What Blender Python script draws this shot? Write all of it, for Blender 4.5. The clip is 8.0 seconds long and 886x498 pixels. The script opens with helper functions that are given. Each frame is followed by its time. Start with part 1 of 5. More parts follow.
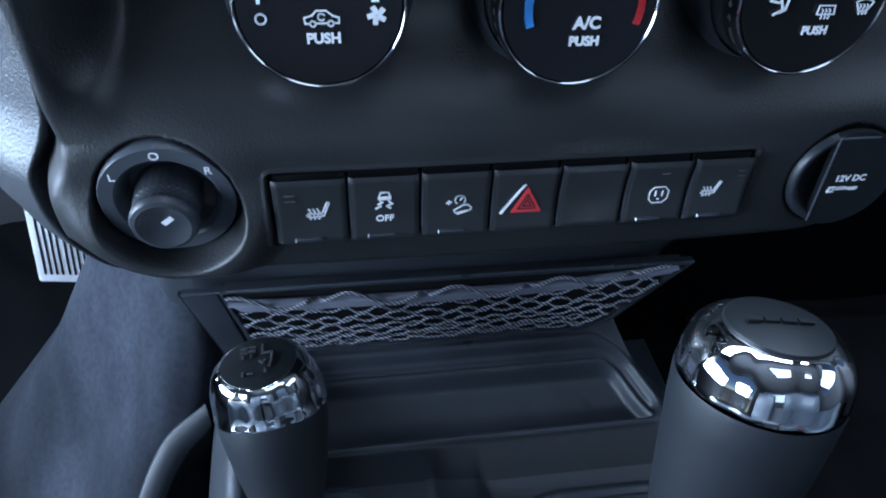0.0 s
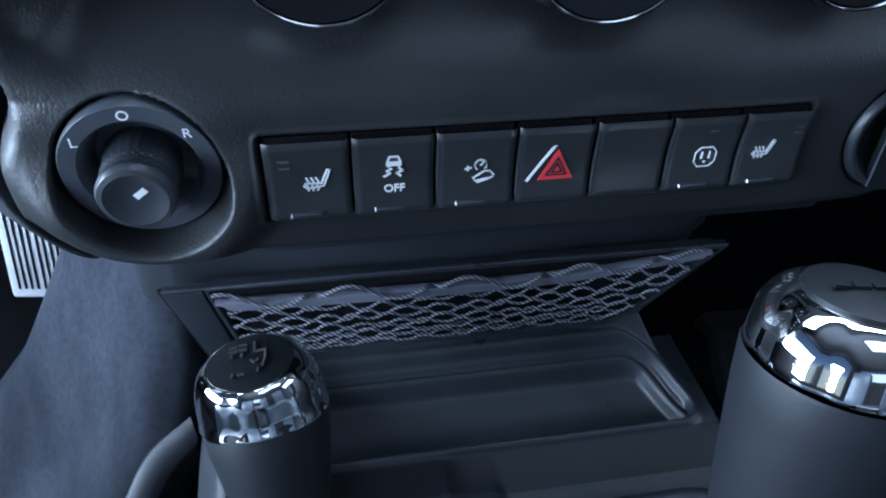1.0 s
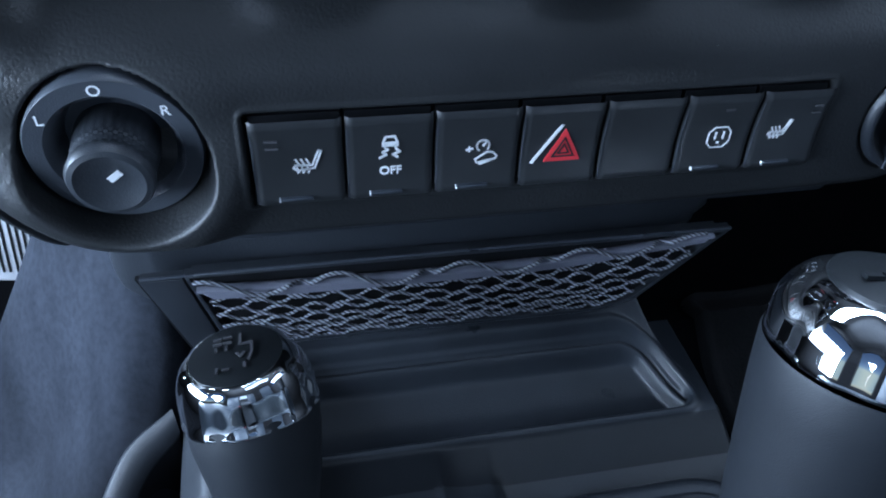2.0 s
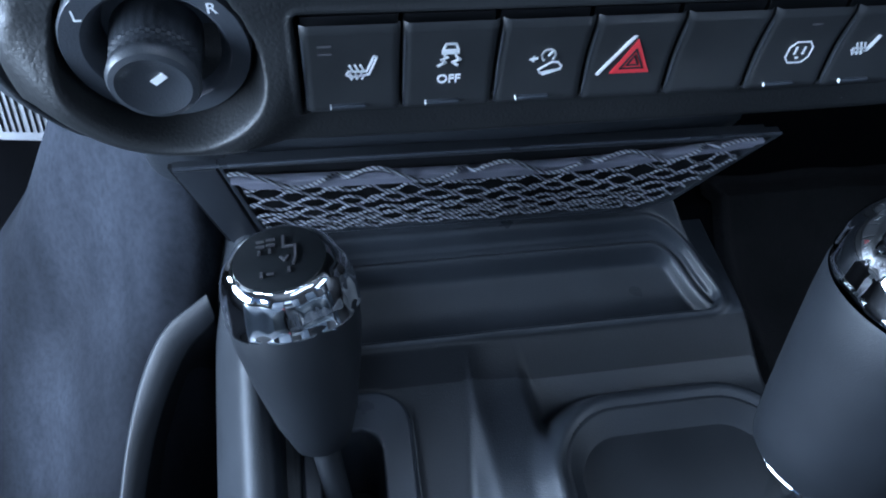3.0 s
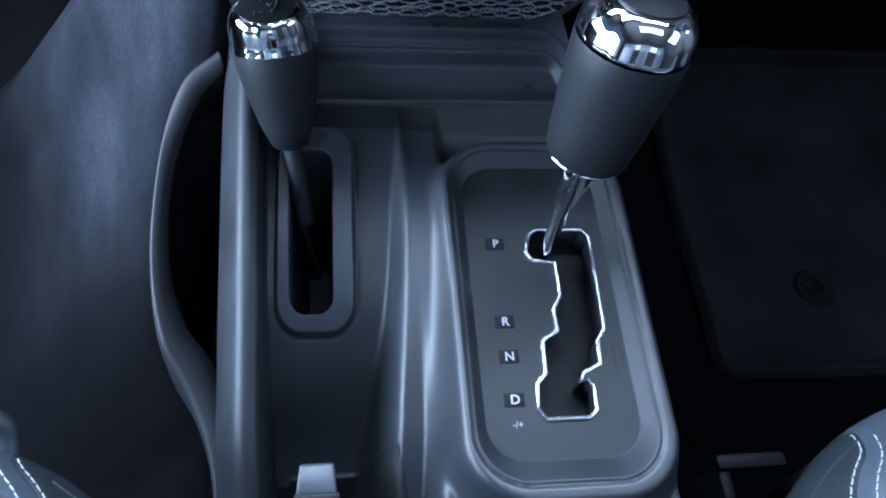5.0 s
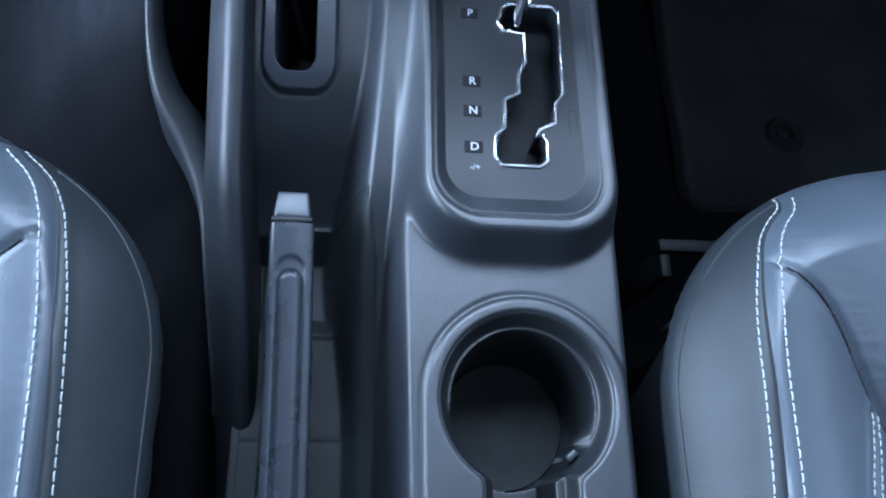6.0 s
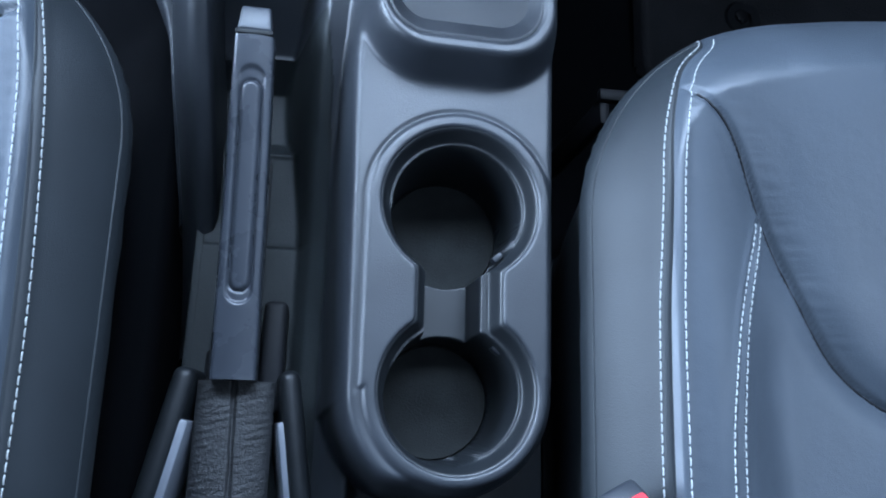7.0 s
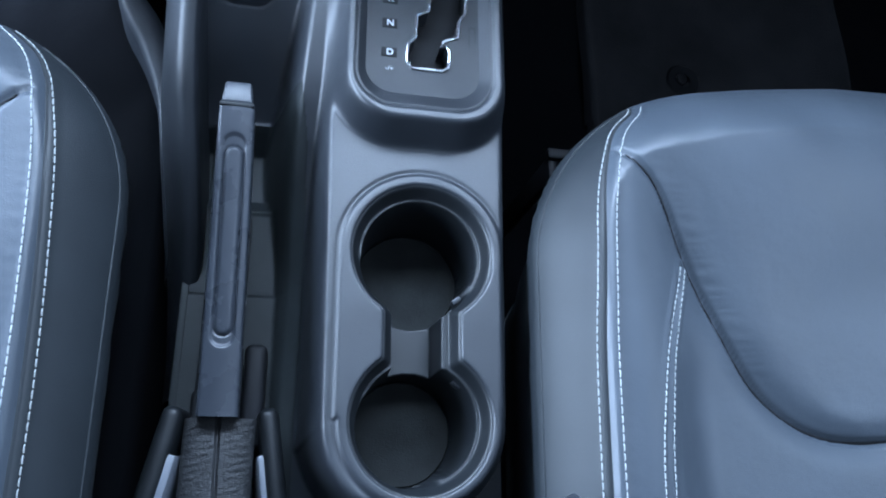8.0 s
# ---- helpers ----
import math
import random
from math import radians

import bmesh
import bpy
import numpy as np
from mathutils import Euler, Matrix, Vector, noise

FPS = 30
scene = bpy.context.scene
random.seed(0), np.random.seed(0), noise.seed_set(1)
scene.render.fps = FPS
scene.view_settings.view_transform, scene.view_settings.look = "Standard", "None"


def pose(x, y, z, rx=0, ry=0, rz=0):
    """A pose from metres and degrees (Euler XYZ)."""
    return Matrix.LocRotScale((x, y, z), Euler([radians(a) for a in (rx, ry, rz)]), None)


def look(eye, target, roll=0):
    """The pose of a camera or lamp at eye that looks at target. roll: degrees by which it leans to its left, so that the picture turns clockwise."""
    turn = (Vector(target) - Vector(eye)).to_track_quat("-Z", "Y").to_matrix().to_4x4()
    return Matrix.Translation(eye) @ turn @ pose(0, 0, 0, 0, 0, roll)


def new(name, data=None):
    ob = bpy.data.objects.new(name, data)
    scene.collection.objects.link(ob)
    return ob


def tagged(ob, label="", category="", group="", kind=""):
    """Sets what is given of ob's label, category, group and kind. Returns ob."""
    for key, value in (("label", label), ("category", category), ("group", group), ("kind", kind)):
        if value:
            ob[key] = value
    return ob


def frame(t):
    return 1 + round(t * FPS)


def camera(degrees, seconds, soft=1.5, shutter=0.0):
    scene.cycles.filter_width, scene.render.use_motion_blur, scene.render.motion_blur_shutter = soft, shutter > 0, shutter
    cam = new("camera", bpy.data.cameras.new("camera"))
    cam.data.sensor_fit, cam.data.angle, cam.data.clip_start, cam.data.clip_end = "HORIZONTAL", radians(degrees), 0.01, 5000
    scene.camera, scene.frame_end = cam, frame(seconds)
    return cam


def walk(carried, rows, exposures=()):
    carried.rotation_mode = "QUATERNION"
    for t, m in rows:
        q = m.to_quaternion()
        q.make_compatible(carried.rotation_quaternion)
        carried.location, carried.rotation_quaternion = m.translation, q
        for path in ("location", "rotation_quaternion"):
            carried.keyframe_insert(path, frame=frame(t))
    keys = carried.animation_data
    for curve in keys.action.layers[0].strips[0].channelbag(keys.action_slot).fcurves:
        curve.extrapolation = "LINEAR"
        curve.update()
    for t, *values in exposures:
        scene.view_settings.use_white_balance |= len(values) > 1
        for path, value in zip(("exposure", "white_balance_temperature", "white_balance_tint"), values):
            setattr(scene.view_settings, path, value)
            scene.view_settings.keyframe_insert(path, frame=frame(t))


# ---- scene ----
cam = camera(62.55, 8.0, soft=2.0)
# seconds, eye x y z, yaw, pitch, roll
ROWS = [
    (0.0, 0.0135, -0.0123, 0.7955, -9.34, -39.69, 2.26),
    (0.5, 0.0062, -0.0026, 0.7738, -9.48, -38.72, 1.75),
    (1.0, 0.0066, 0.0098, 0.7571, -10.42, -38.17, 1.58),
    (2.5, -0.0036, 0.0356, 0.7485, -13.34, -43.82, 3.78),
    (3.0, -0.0103, 0.0463, 0.7559, -13.27, -50.88, 5.63),
    (3.5, 0.0143, 0.0224, 0.7922, -13.47, -53.54, 6.67),
    (4.0, 0.0388, -0.0156, 0.8286, -12.44, -55.02, 7.03),
    (4.2, 0.0370, -0.0295, 0.8333, -12.21, -56.00, 7.61),
    (5.3, 0.0110, -0.1540, 0.8462, -15.38, -60.89, 13.70),
    (5.5, 0.0130, -0.1730, 0.8471, -15.98, -62.50, 15.14),
    (6.0, 0.0288, -0.2168, 0.8475, -20.29, -67.50, 20.85),
    (6.5, 0.0378, -0.2525, 0.8561, -26.00, -71.02, 27.76),
    (7.0, 0.0469, -0.2935, 0.8794, -34.98, -72.84, 37.64),
    (7.5, 0.0464, -0.3200, 0.9362, -39.24, -72.32, 42.50),
    (8.0, 0.0439, -0.3118, 0.9368, -33.11, -68.42, 34.91),
]
walk(cam, [(t, pose(x, y, z, 0, 0, yaw) @ pose(0, 0, 0, 90 + pitch) @ pose(0, 0, 0, 0, 0, roll)) for t, x, y, z, yaw, pitch, roll in ROWS], exposures=[(0.0, 0.05), (1.2, 0.08), (2.5, 0.18), (3.5, 0.34), (4.2, 0.24), (5.5, 0.30), (6.5, 0.38), (7.0, 0.36), (7.5, 0.30), (8.0, 0.40)])

# ---- daylight: sky outside, soft light in the window openings, an added fill lamp overhead ----
world = bpy.data.worlds.new("world")
scene.world = world
world.use_nodes = True
wt = world.node_tree
sky = wt.nodes.new("ShaderNodeTexSky")
sky.sky_type, sky.sun_disc, sky.sun_elevation, sky.sun_rotation = "NISHITA", False, radians(38), radians(250)
sky.air_density, sky.dust_density, sky.ozone_density = 0.6, 0.0, 4.0
wt.nodes["Background"].inputs["Strength"].default_value = 0.05
wt.links.new(sky.outputs["Color"], wt.nodes["Background"].inputs["Color"])

SUN = 0.5
sun = new("sun", bpy.data.lights.new("sun", "SUN"))
sun.data.energy, sun.data.angle, sun.data.color = SUN, radians(12), (1.0, 0.97, 0.93)
sun.matrix_world = look((-4, -2.5, 4.5), (0, 0, 0))


def area_light(name, eye, target, width, height, watts, tint):
    lamp = new(name, bpy.data.lights.new(name, "AREA"))
    lamp.data.shape, lamp.data.size, lamp.data.size_y = "RECTANGLE", width, height
    lamp.data.energy, lamp.data.color = watts, tint
    lamp.matrix_world = look(eye, target)
    return lamp


COOL = (0.53, 0.715, 1.0)
area_light("open_driver_door_daylight", (-0.86, 0.08, 0.74), (0.05, 0.08, 0.52), 1.06, 0.40, 45.0, COOL)
# unseen lamp added overhead to brighten the passenger seat and console
area_light("overhead_fill_lamp", (0.34, -0.15, 1.60), (0.34, -0.13, 0.4), 0.50, 0.40, 2.3, COOL)
area_light("rear_window_daylight", (0.05, -1.58, 1.20), (0.1, 0.0, 0.6), 1.3, 0.44, 2.5, COOL)
area_light("passenger_window_daylight", (1.01, -0.15, 1.13), (0.5, -0.12, 0.48), 0.65, 0.38, 3.4, COOL)
area_light("windscreen_daylight", (0.12, 0.62, 1.32), (0.20, -0.3, 0.45), 1.35, 0.46, 66.0, COOL)


# ---- materials ----
def material(name, color, rough, metal=0.0, bump=(), tint=0.0, tint_scale=30.0, fleck=None, rough_var=0.0, spec=0.5):
    """bump: rows of (kind, scale, distance); tint: how far broad stains vary the colour."""
    m = bpy.data.materials.new(name)
    m.use_nodes = True
    n, l = m.node_tree.nodes, m.node_tree.links
    b = n["Principled BSDF"]
    b.inputs["Base Color"].default_value = (*color, 1)
    b.inputs["Roughness"].default_value, b.inputs["Metallic"].default_value = rough, metal
    b.inputs["Specular IOR Level"].default_value = spec
    pos = n.new("ShaderNodeTexCoord").outputs["Object"]
    if tint or rough_var:
        broad = n.new("ShaderNodeTexNoise")
        broad.inputs["Scale"].default_value, broad.inputs["Detail"].default_value = tint_scale, 6
        l.new(pos, broad.inputs["Vector"])
        if tint:
            ramp = n.new("ShaderNodeMapRange")
            ramp.inputs["From Min"].default_value, ramp.inputs["From Max"].default_value = 0.3, 0.7
            ramp.inputs["To Min"].default_value, ramp.inputs["To Max"].default_value = 1 - tint, 1 + tint
            l.new(broad.outputs["Fac"], ramp.inputs["Value"])
            mul = n.new("ShaderNodeVectorMath")
            mul.operation = "SCALE"
            mul.inputs[0].default_value = color
            l.new(ramp.outputs["Result"], mul.inputs["Scale"])
            last = mul.outputs["Vector"]
            if fleck:
                spots = n.new("ShaderNodeTexNoise")
                spots.inputs["Scale"].default_value, spots.inputs["Detail"].default_value = fleck[0], 2
                l.new(pos, spots.inputs["Vector"])
                cut = n.new("ShaderNodeMapRange")
                cut.inputs["From Min"].default_value, cut.inputs["From Max"].default_value = fleck[1], fleck[1] + 0.05
                l.new(spots.outputs["Fac"], cut.inputs["Value"])
                mix = n.new("ShaderNodeMix")
                mix.data_type = "RGBA"
                l.new(cut.outputs["Result"], mix.inputs["Factor"])
                l.new(last, mix.inputs["A"])
                mix.inputs["B"].default_value = (*fleck[2], 1)
                last = mix.outputs["Result"]
            l.new(last, b.inputs["Base Color"])
        if rough_var:
            rr = n.new("ShaderNodeMapRange")
            rr.inputs["From Min"].default_value, rr.inputs["From Max"].default_value = 0.3, 0.7
            rr.inputs["To Min"].default_value, rr.inputs["To Max"].default_value = rough - rough_var, rough + rough_var
            l.new(broad.outputs["Fac"], rr.inputs["Value"])
            l.new(rr.outputs["Result"], b.inputs["Roughness"])
    before = None
    for kind, scale, distance in bump:
        if kind == "cells":
            t = n.new("ShaderNodeTexVoronoi")
            t.feature = "DISTANCE_TO_EDGE"
            out = t.outputs["Distance"]
        else:
            t = n.new("ShaderNodeTexNoise")
            t.inputs["Detail"].default_value = 4
            out = t.outputs["Fac"]
        t.inputs["Scale"].default_value = scale
        l.new(pos, t.inputs["Vector"])
        bp = n.new("ShaderNodeBump")
        bp.inputs["Strength"].default_value, bp.inputs["Distance"].default_value = 0.6, distance
        l.new(out, bp.inputs["Height"])
        if before:
            l.new(before, bp.inputs["Normal"])
        before = bp.outputs["Normal"]
    if before:
        l.new(before, b.inputs["Normal"])
    return m


DUST = (0.22, 0.22, 0.23)
GRAIN = material("grained black vinyl", (0.0185, 0.0218, 0.0268), 0.42, bump=(("noise", 900, 0.00022), ("cells", 850, 0.00016)), tint=0.18, tint_scale=18, fleck=(900, 0.79, DUST), rough_var=0.06, spec=0.56)
STACK = material("leather-grained dash plastic", (0.0150, 0.0160, 0.0170), 0.42, bump=(("noise", 600, 0.00022), ("cells", 560, 0.00024)), tint=0.2, tint_scale=14, fleck=(700, 0.80, DUST), rough_var=0.07, spec=0.38)
KNEE = material("grey grained knee panel", (0.034, 0.0375, 0.042), 0.42, bump=(("noise", 420, 0.0004), ("cells", 480, 0.0004)), tint=0.12, tint_scale=18)
SMOOTH = material("smooth black plastic", (0.017, 0.020, 0.025), 0.40, bump=(("noise", 1500, 0.0002),), tint=0.2, tint_scale=25, fleck=(800, 0.80, DUST), rough_var=0.05)
LIP = material("dull black rail plastic", (0.0165, 0.0195, 0.0240), 0.48, bump=(("noise", 1500, 0.0002),), tint=0.2, tint_scale=25, rough_var=0.05, spec=0.38)
SATIN = material("satin grey-black plastic", (0.037, 0.043, 0.053), 0.31, bump=(("noise", 1800, 0.0002),), tint=0.12, tint_scale=30, rough_var=0.05)
GLOSS = material("gloss black plastic", (0.008, 0.008, 0.009), 0.16, tint=0.1, fleck=(700, 0.82, DUST))
RUBBER = material("soft-touch black rubber", (0.011, 0.013, 0.016), 0.50, bump=(("noise", 2500, 0.0002),), tint=0.12, tint_scale=60, spec=0.35)
SWITCH = material("matte switch plastic", (0.0200, 0.0215, 0.0230), 0.34, bump=(("noise", 3000, 0.0001),), tint=0.15, tint_scale=60, fleck=(600, 0.81, DUST))
DIAL_FACE = material("satin dial face", (0.050, 0.056, 0.066), 0.34, bump=(("noise", 1800, 0.0002),), tint=0.12, tint_scale=30, rough_var=0.05)
GRIP = material("black moulded grip plastic", (0.032, 0.037, 0.046), 0.28, bump=(("noise", 1800, 0.0002),), tint=0.12, tint_scale=30, rough_var=0.05)
KNOB_RUBBER = material("worn knob rubber", (0.030, 0.034, 0.040), 0.36, bump=(("noise", 1500, 0.0002),), tint=0.2, tint_scale=40, fleck=(800, 0.80, DUST))
STRIP = material("pale grey plastic strip", (0.11, 0.12, 0.14), 0.30, bump=(("noise", 1800, 0.0002),), tint=0.12, tint_scale=30)
# near-black parts; in pockets, gaps and slots the colour stands in for shade
DARK = material("near-black plastic and painted cavity shade", (0.006, 0.0065, 0.008), 0.6, tint=0.3, spec=0.2)
PLATE = material("dark satin selector plate", (0.013, 0.015, 0.018), 0.45, bump=(("noise", 1800, 0.0002),), tint=0.15, tint_scale=30, rough_var=0.05, spec=0.3)
BEZEL = material("dark satin bezel", (0.0150, 0.0175, 0.0212), 0.46, bump=(("noise", 1200, 0.0002),), tint=0.15, tint_scale=30, rough_var=0.05, spec=0.42)
LETTER = material("grey printed letter", (0.40, 0.42, 0.45), 0.5)
LINING = material("satin black cup lining", (0.010, 0.012, 0.014), 0.38, tint=0.15)
# darker copy of the console plastic; the dash's shade is in its colour
APRON = material("console plastic darkened for shade", (0.0105, 0.0124, 0.0152), 0.41, bump=(("noise", 1200, 0.0002),), tint=0.15, tint_scale=25, fleck=(600, 0.80, DUST), spec=0.3)
TRAY = material("smooth black tray plastic", (0.024, 0.028, 0.034), 0.33, bump=(("noise", 1200, 0.0002),), tint=0.2, tint_scale=25, fleck=(600, 0.80, DUST), rough_var=0.06, spec=0.35)
# darker, duller console plastic that holds the shade of the brake well
WELL = material("matt console plastic darkened for the well's shade", (0.0150, 0.0188, 0.0204), 0.56, bump=(("noise", 700, 0.0004),), tint=0.2, tint_scale=25, fleck=(600, 0.80, DUST), spec=0.3)
CAPTOP = material("black knob insert", (0.008, 0.0095, 0.011), 0.42, bump=(("noise", 2500, 0.0001),), tint=0.15, tint_scale=80, spec=0.25)
MAT = material("ribbed rubber cup mat", (0.009, 0.0105, 0.0105), 0.75, bump=(("noise", 900, 0.0006),), tint=0.3, tint_scale=60, spec=0.2)
# near-black base carries the shade of the footwells and the rear tunnel
FLANK = material("dusty scuffed tunnel vinyl with painted shade", (0.003, 0.0033, 0.0042), 0.95, bump=(("noise", 60, 0.0012), ("noise", 500, 0.0004)), rough_var=0.1, tint_scale=11, spec=0.06)


def dust_and_shade_over(m, color, low, high, scale):
    """Dust and scuffs on the forward flank of the tunnel; the fade to near-black is painted shade."""
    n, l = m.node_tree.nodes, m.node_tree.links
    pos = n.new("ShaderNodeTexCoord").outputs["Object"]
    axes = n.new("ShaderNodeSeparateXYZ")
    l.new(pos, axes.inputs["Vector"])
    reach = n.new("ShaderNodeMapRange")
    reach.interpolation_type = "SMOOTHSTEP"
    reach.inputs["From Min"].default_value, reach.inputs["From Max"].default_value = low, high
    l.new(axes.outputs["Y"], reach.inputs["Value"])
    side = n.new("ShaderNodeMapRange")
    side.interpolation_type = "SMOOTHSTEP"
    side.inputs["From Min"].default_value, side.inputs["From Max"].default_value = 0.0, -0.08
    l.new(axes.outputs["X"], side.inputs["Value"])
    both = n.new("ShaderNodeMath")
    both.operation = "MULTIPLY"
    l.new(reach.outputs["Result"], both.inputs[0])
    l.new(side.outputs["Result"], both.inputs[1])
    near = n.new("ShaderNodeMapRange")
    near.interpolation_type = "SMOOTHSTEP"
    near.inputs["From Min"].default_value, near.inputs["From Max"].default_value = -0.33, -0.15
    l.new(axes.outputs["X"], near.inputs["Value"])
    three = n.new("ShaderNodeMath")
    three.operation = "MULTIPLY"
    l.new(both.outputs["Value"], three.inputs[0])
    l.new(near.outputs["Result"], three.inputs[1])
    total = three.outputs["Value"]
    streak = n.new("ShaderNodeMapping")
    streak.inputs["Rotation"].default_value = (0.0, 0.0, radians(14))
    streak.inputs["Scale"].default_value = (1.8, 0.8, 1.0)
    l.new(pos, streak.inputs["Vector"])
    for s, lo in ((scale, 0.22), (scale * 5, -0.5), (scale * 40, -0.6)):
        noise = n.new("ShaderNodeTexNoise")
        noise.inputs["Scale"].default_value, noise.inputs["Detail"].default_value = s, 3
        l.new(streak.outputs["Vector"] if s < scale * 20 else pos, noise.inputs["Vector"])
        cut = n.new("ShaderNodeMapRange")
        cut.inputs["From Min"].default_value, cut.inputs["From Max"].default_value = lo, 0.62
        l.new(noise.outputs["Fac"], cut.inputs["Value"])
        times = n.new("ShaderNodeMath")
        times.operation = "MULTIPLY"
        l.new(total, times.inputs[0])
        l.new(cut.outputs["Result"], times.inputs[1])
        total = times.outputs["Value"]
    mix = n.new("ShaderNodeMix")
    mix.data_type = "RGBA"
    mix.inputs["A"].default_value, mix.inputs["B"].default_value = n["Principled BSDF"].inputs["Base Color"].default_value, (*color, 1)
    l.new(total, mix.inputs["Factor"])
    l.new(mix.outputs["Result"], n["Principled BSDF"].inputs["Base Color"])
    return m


dust_and_shade_over(FLANK, (0.037, 0.042, 0.053), 0.10, 0.29, 6)
CARPET = material("worn black carpet", (0.0160, 0.0160, 0.0180), 0.85, bump=(("noise", 260, 0.004), ("noise", 1200, 0.002)), tint=0.5, tint_scale=9, fleck=(320, 0.80, (0.06, 0.055, 0.05)), spec=0.3)
LEATHER = material("dark grey seat leather", (0.042, 0.0515, 0.0635), 0.36, bump=(("noise", 60, 0.0009), ("cells", 800, 0.00026)), tint=0.10, tint_scale=12, rough_var=0.06, spec=0.42)
# darker copy of the seat covering; its colour includes the shade of the sides
SIDE = material("seat covering with side shade in its colour", (0.013, 0.0165, 0.0195), 0.50, bump=(("cells", 800, 0.0003),), tint=0.1, spec=0.35)
THREAD = material("pale grey stitching thread", (0.31, 0.33, 0.33), 0.7)


def banded(name, dark, light, period, rough):
    """Thread that alternates dark and light along the cord."""
    m = material(name, light, rough, bump=(("noise", 2600, 0.0012),))
    n, l = m.node_tree.nodes, m.node_tree.links
    wave = n.new("ShaderNodeTexWave")
    wave.wave_type, wave.bands_direction, wave.wave_profile = "BANDS", "DIAGONAL", "SIN"
    wave.inputs["Scale"].default_value, wave.inputs["Distortion"].default_value = 0.31 / period, 0.4
    wave.inputs["Detail Scale"].default_value = 0.6 / period
    l.new(n.new("ShaderNodeTexCoord").outputs["Object"], wave.inputs["Vector"])
    mix = n.new("ShaderNodeMix")
    mix.data_type = "RGBA"
    mix.inputs["A"].default_value, mix.inputs["B"].default_value = (*dark, 1), (*light, 1)
    l.new(wave.outputs["Fac"], mix.inputs["Factor"])
    l.new(mix.outputs["Result"], n["Principled BSDF"].inputs["Base Color"])
    return m


CORD = banded("grey and black braided elastic cord", (0.010, 0.010, 0.013), (0.235, 0.245, 0.28), 0.0014, 0.75)
BAND = material("lavender-grey net binding", (0.125, 0.128, 0.160), 0.7, bump=(("noise", 1500, 0.0006),), tint=0.1)
CHROME = material("bright chrome", (0.86, 0.87, 0.88), 0.045, metal=1.0)
WORN_CHROME = material("satin chrome trim", (0.70, 0.71, 0.73), 0.22, metal=1.0, bump=(("noise", 900, 0.0004),))
DARK_CHROME = material("dark chrome ring", (0.42, 0.42, 0.44), 0.14, metal=1.0)
WHITE = material("white printed marking", (0.74, 0.75, 0.76), 0.5)
DIM = material("faded grey marking and painted glint", (0.055, 0.055, 0.06), 0.5)
RED = material("red printed marking", (0.62, 0.035, 0.045), 0.45)
BLUE = material("blue printed marking", (0.06, 0.32, 0.72), 0.45)
BUCKLE_RED = material("red buckle plastic", (0.72, 0.035, 0.045), 0.35, tint=0.06)
PEDAL = material("grey pedal metal", (0.62, 0.63, 0.66), 0.38, metal=0.35, bump=(("noise", 700, 0.0006),), tint=0.15)
PANEL = material("dark cabin trim", (0.035, 0.035, 0.038), 0.6, bump=(("noise", 500, 0.001),), tint=0.2, tint_scale=8)
LINER = material("grey headliner cloth", (0.11, 0.11, 0.115), 0.9, bump=(("noise", 900, 0.001),), tint=0.1)


# ---- mesh helpers ----
def finish(name, me, mat, parent=None, label="", sharp=35, smooth=True):
    me.materials.append(mat)
    if smooth:
        me.polygons.foreach_set("use_smooth", [True] * len(me.polygons))
        if sharp:
            me.set_sharp_from_angle(angle=radians(sharp))
    me.update()
    ob = new(name, me)
    if parent:
        ob.parent = parent
        if not parent.parent:
            ob.matrix_parent_inverse = Matrix.Translation(-parent.location)
    if label:
        tagged(ob, label)
    return ob


def part(name, bm, mat, parent=None, label="", sharp=35):
    """One mesh object, in world measures, under a thing or a part."""
    bmesh.ops.recalc_face_normals(bm, faces=bm.faces)
    me = bpy.data.meshes.new(name)
    bm.to_mesh(me)
    bm.free()
    return finish(name, me, mat, parent, label, sharp)


def thing(name, at, label, category, group="", kind=""):
    ob = new(name)
    ob.empty_display_size = 0.02
    ob.location = at
    return tagged(ob, label, category, group, kind)


def smoothstep(a, b, x):
    t = np.clip((x - a) / (b - a), 0, 1)
    return t * t * (3 - 2 * t)


def sd_box(x, y, x0, x1, y0, y1, r):
    """Signed distance to a rounded rectangle."""
    qx = np.abs(x - (x0 + x1) / 2) - (x1 - x0) / 2 + r
    qy = np.abs(y - (y0 + y1) / 2) - (y1 - y0) / 2 + r
    return np.hypot(np.maximum(qx, 0), np.maximum(qy, 0)) + np.minimum(np.maximum(qx, qy), 0) - r


def sd_line(x, y, pts):
    """Distance to an open line through pts."""
    far = np.full(np.shape(x), 9.0)
    for (ax, ay), (bx, by) in zip(pts, pts[1:]):
        t = np.clip(((x - ax) * (bx - ax) + (y - ay) * (by - ay)) / ((bx - ax) ** 2 + (by - ay) ** 2), 0, 1)
        far = np.minimum(far, np.hypot(x - ax - t * (bx - ax), y - ay - t * (by - ay)))
    return far


def curve(pts, steps=8):
    """A smooth line (Catmull-Rom) through 2D or 3D points."""
    p = [np.array(q, float) for q in pts]
    p = [2 * p[0] - p[1], *p, 2 * p[-1] - p[-2]]
    out = []
    for a, b, c, d in zip(p, p[1:], p[2:], p[3:]):
        for k in range(steps):
            t = k / steps
            out.append(0.5 * (2 * b + (c - a) * t + (2 * a - 5 * b + 4 * c - d) * t * t + (3 * b - a - 3 * c + d) * t**3))
    out.append(p[-2])
    return [tuple(float(v) for v in q) for q in out]


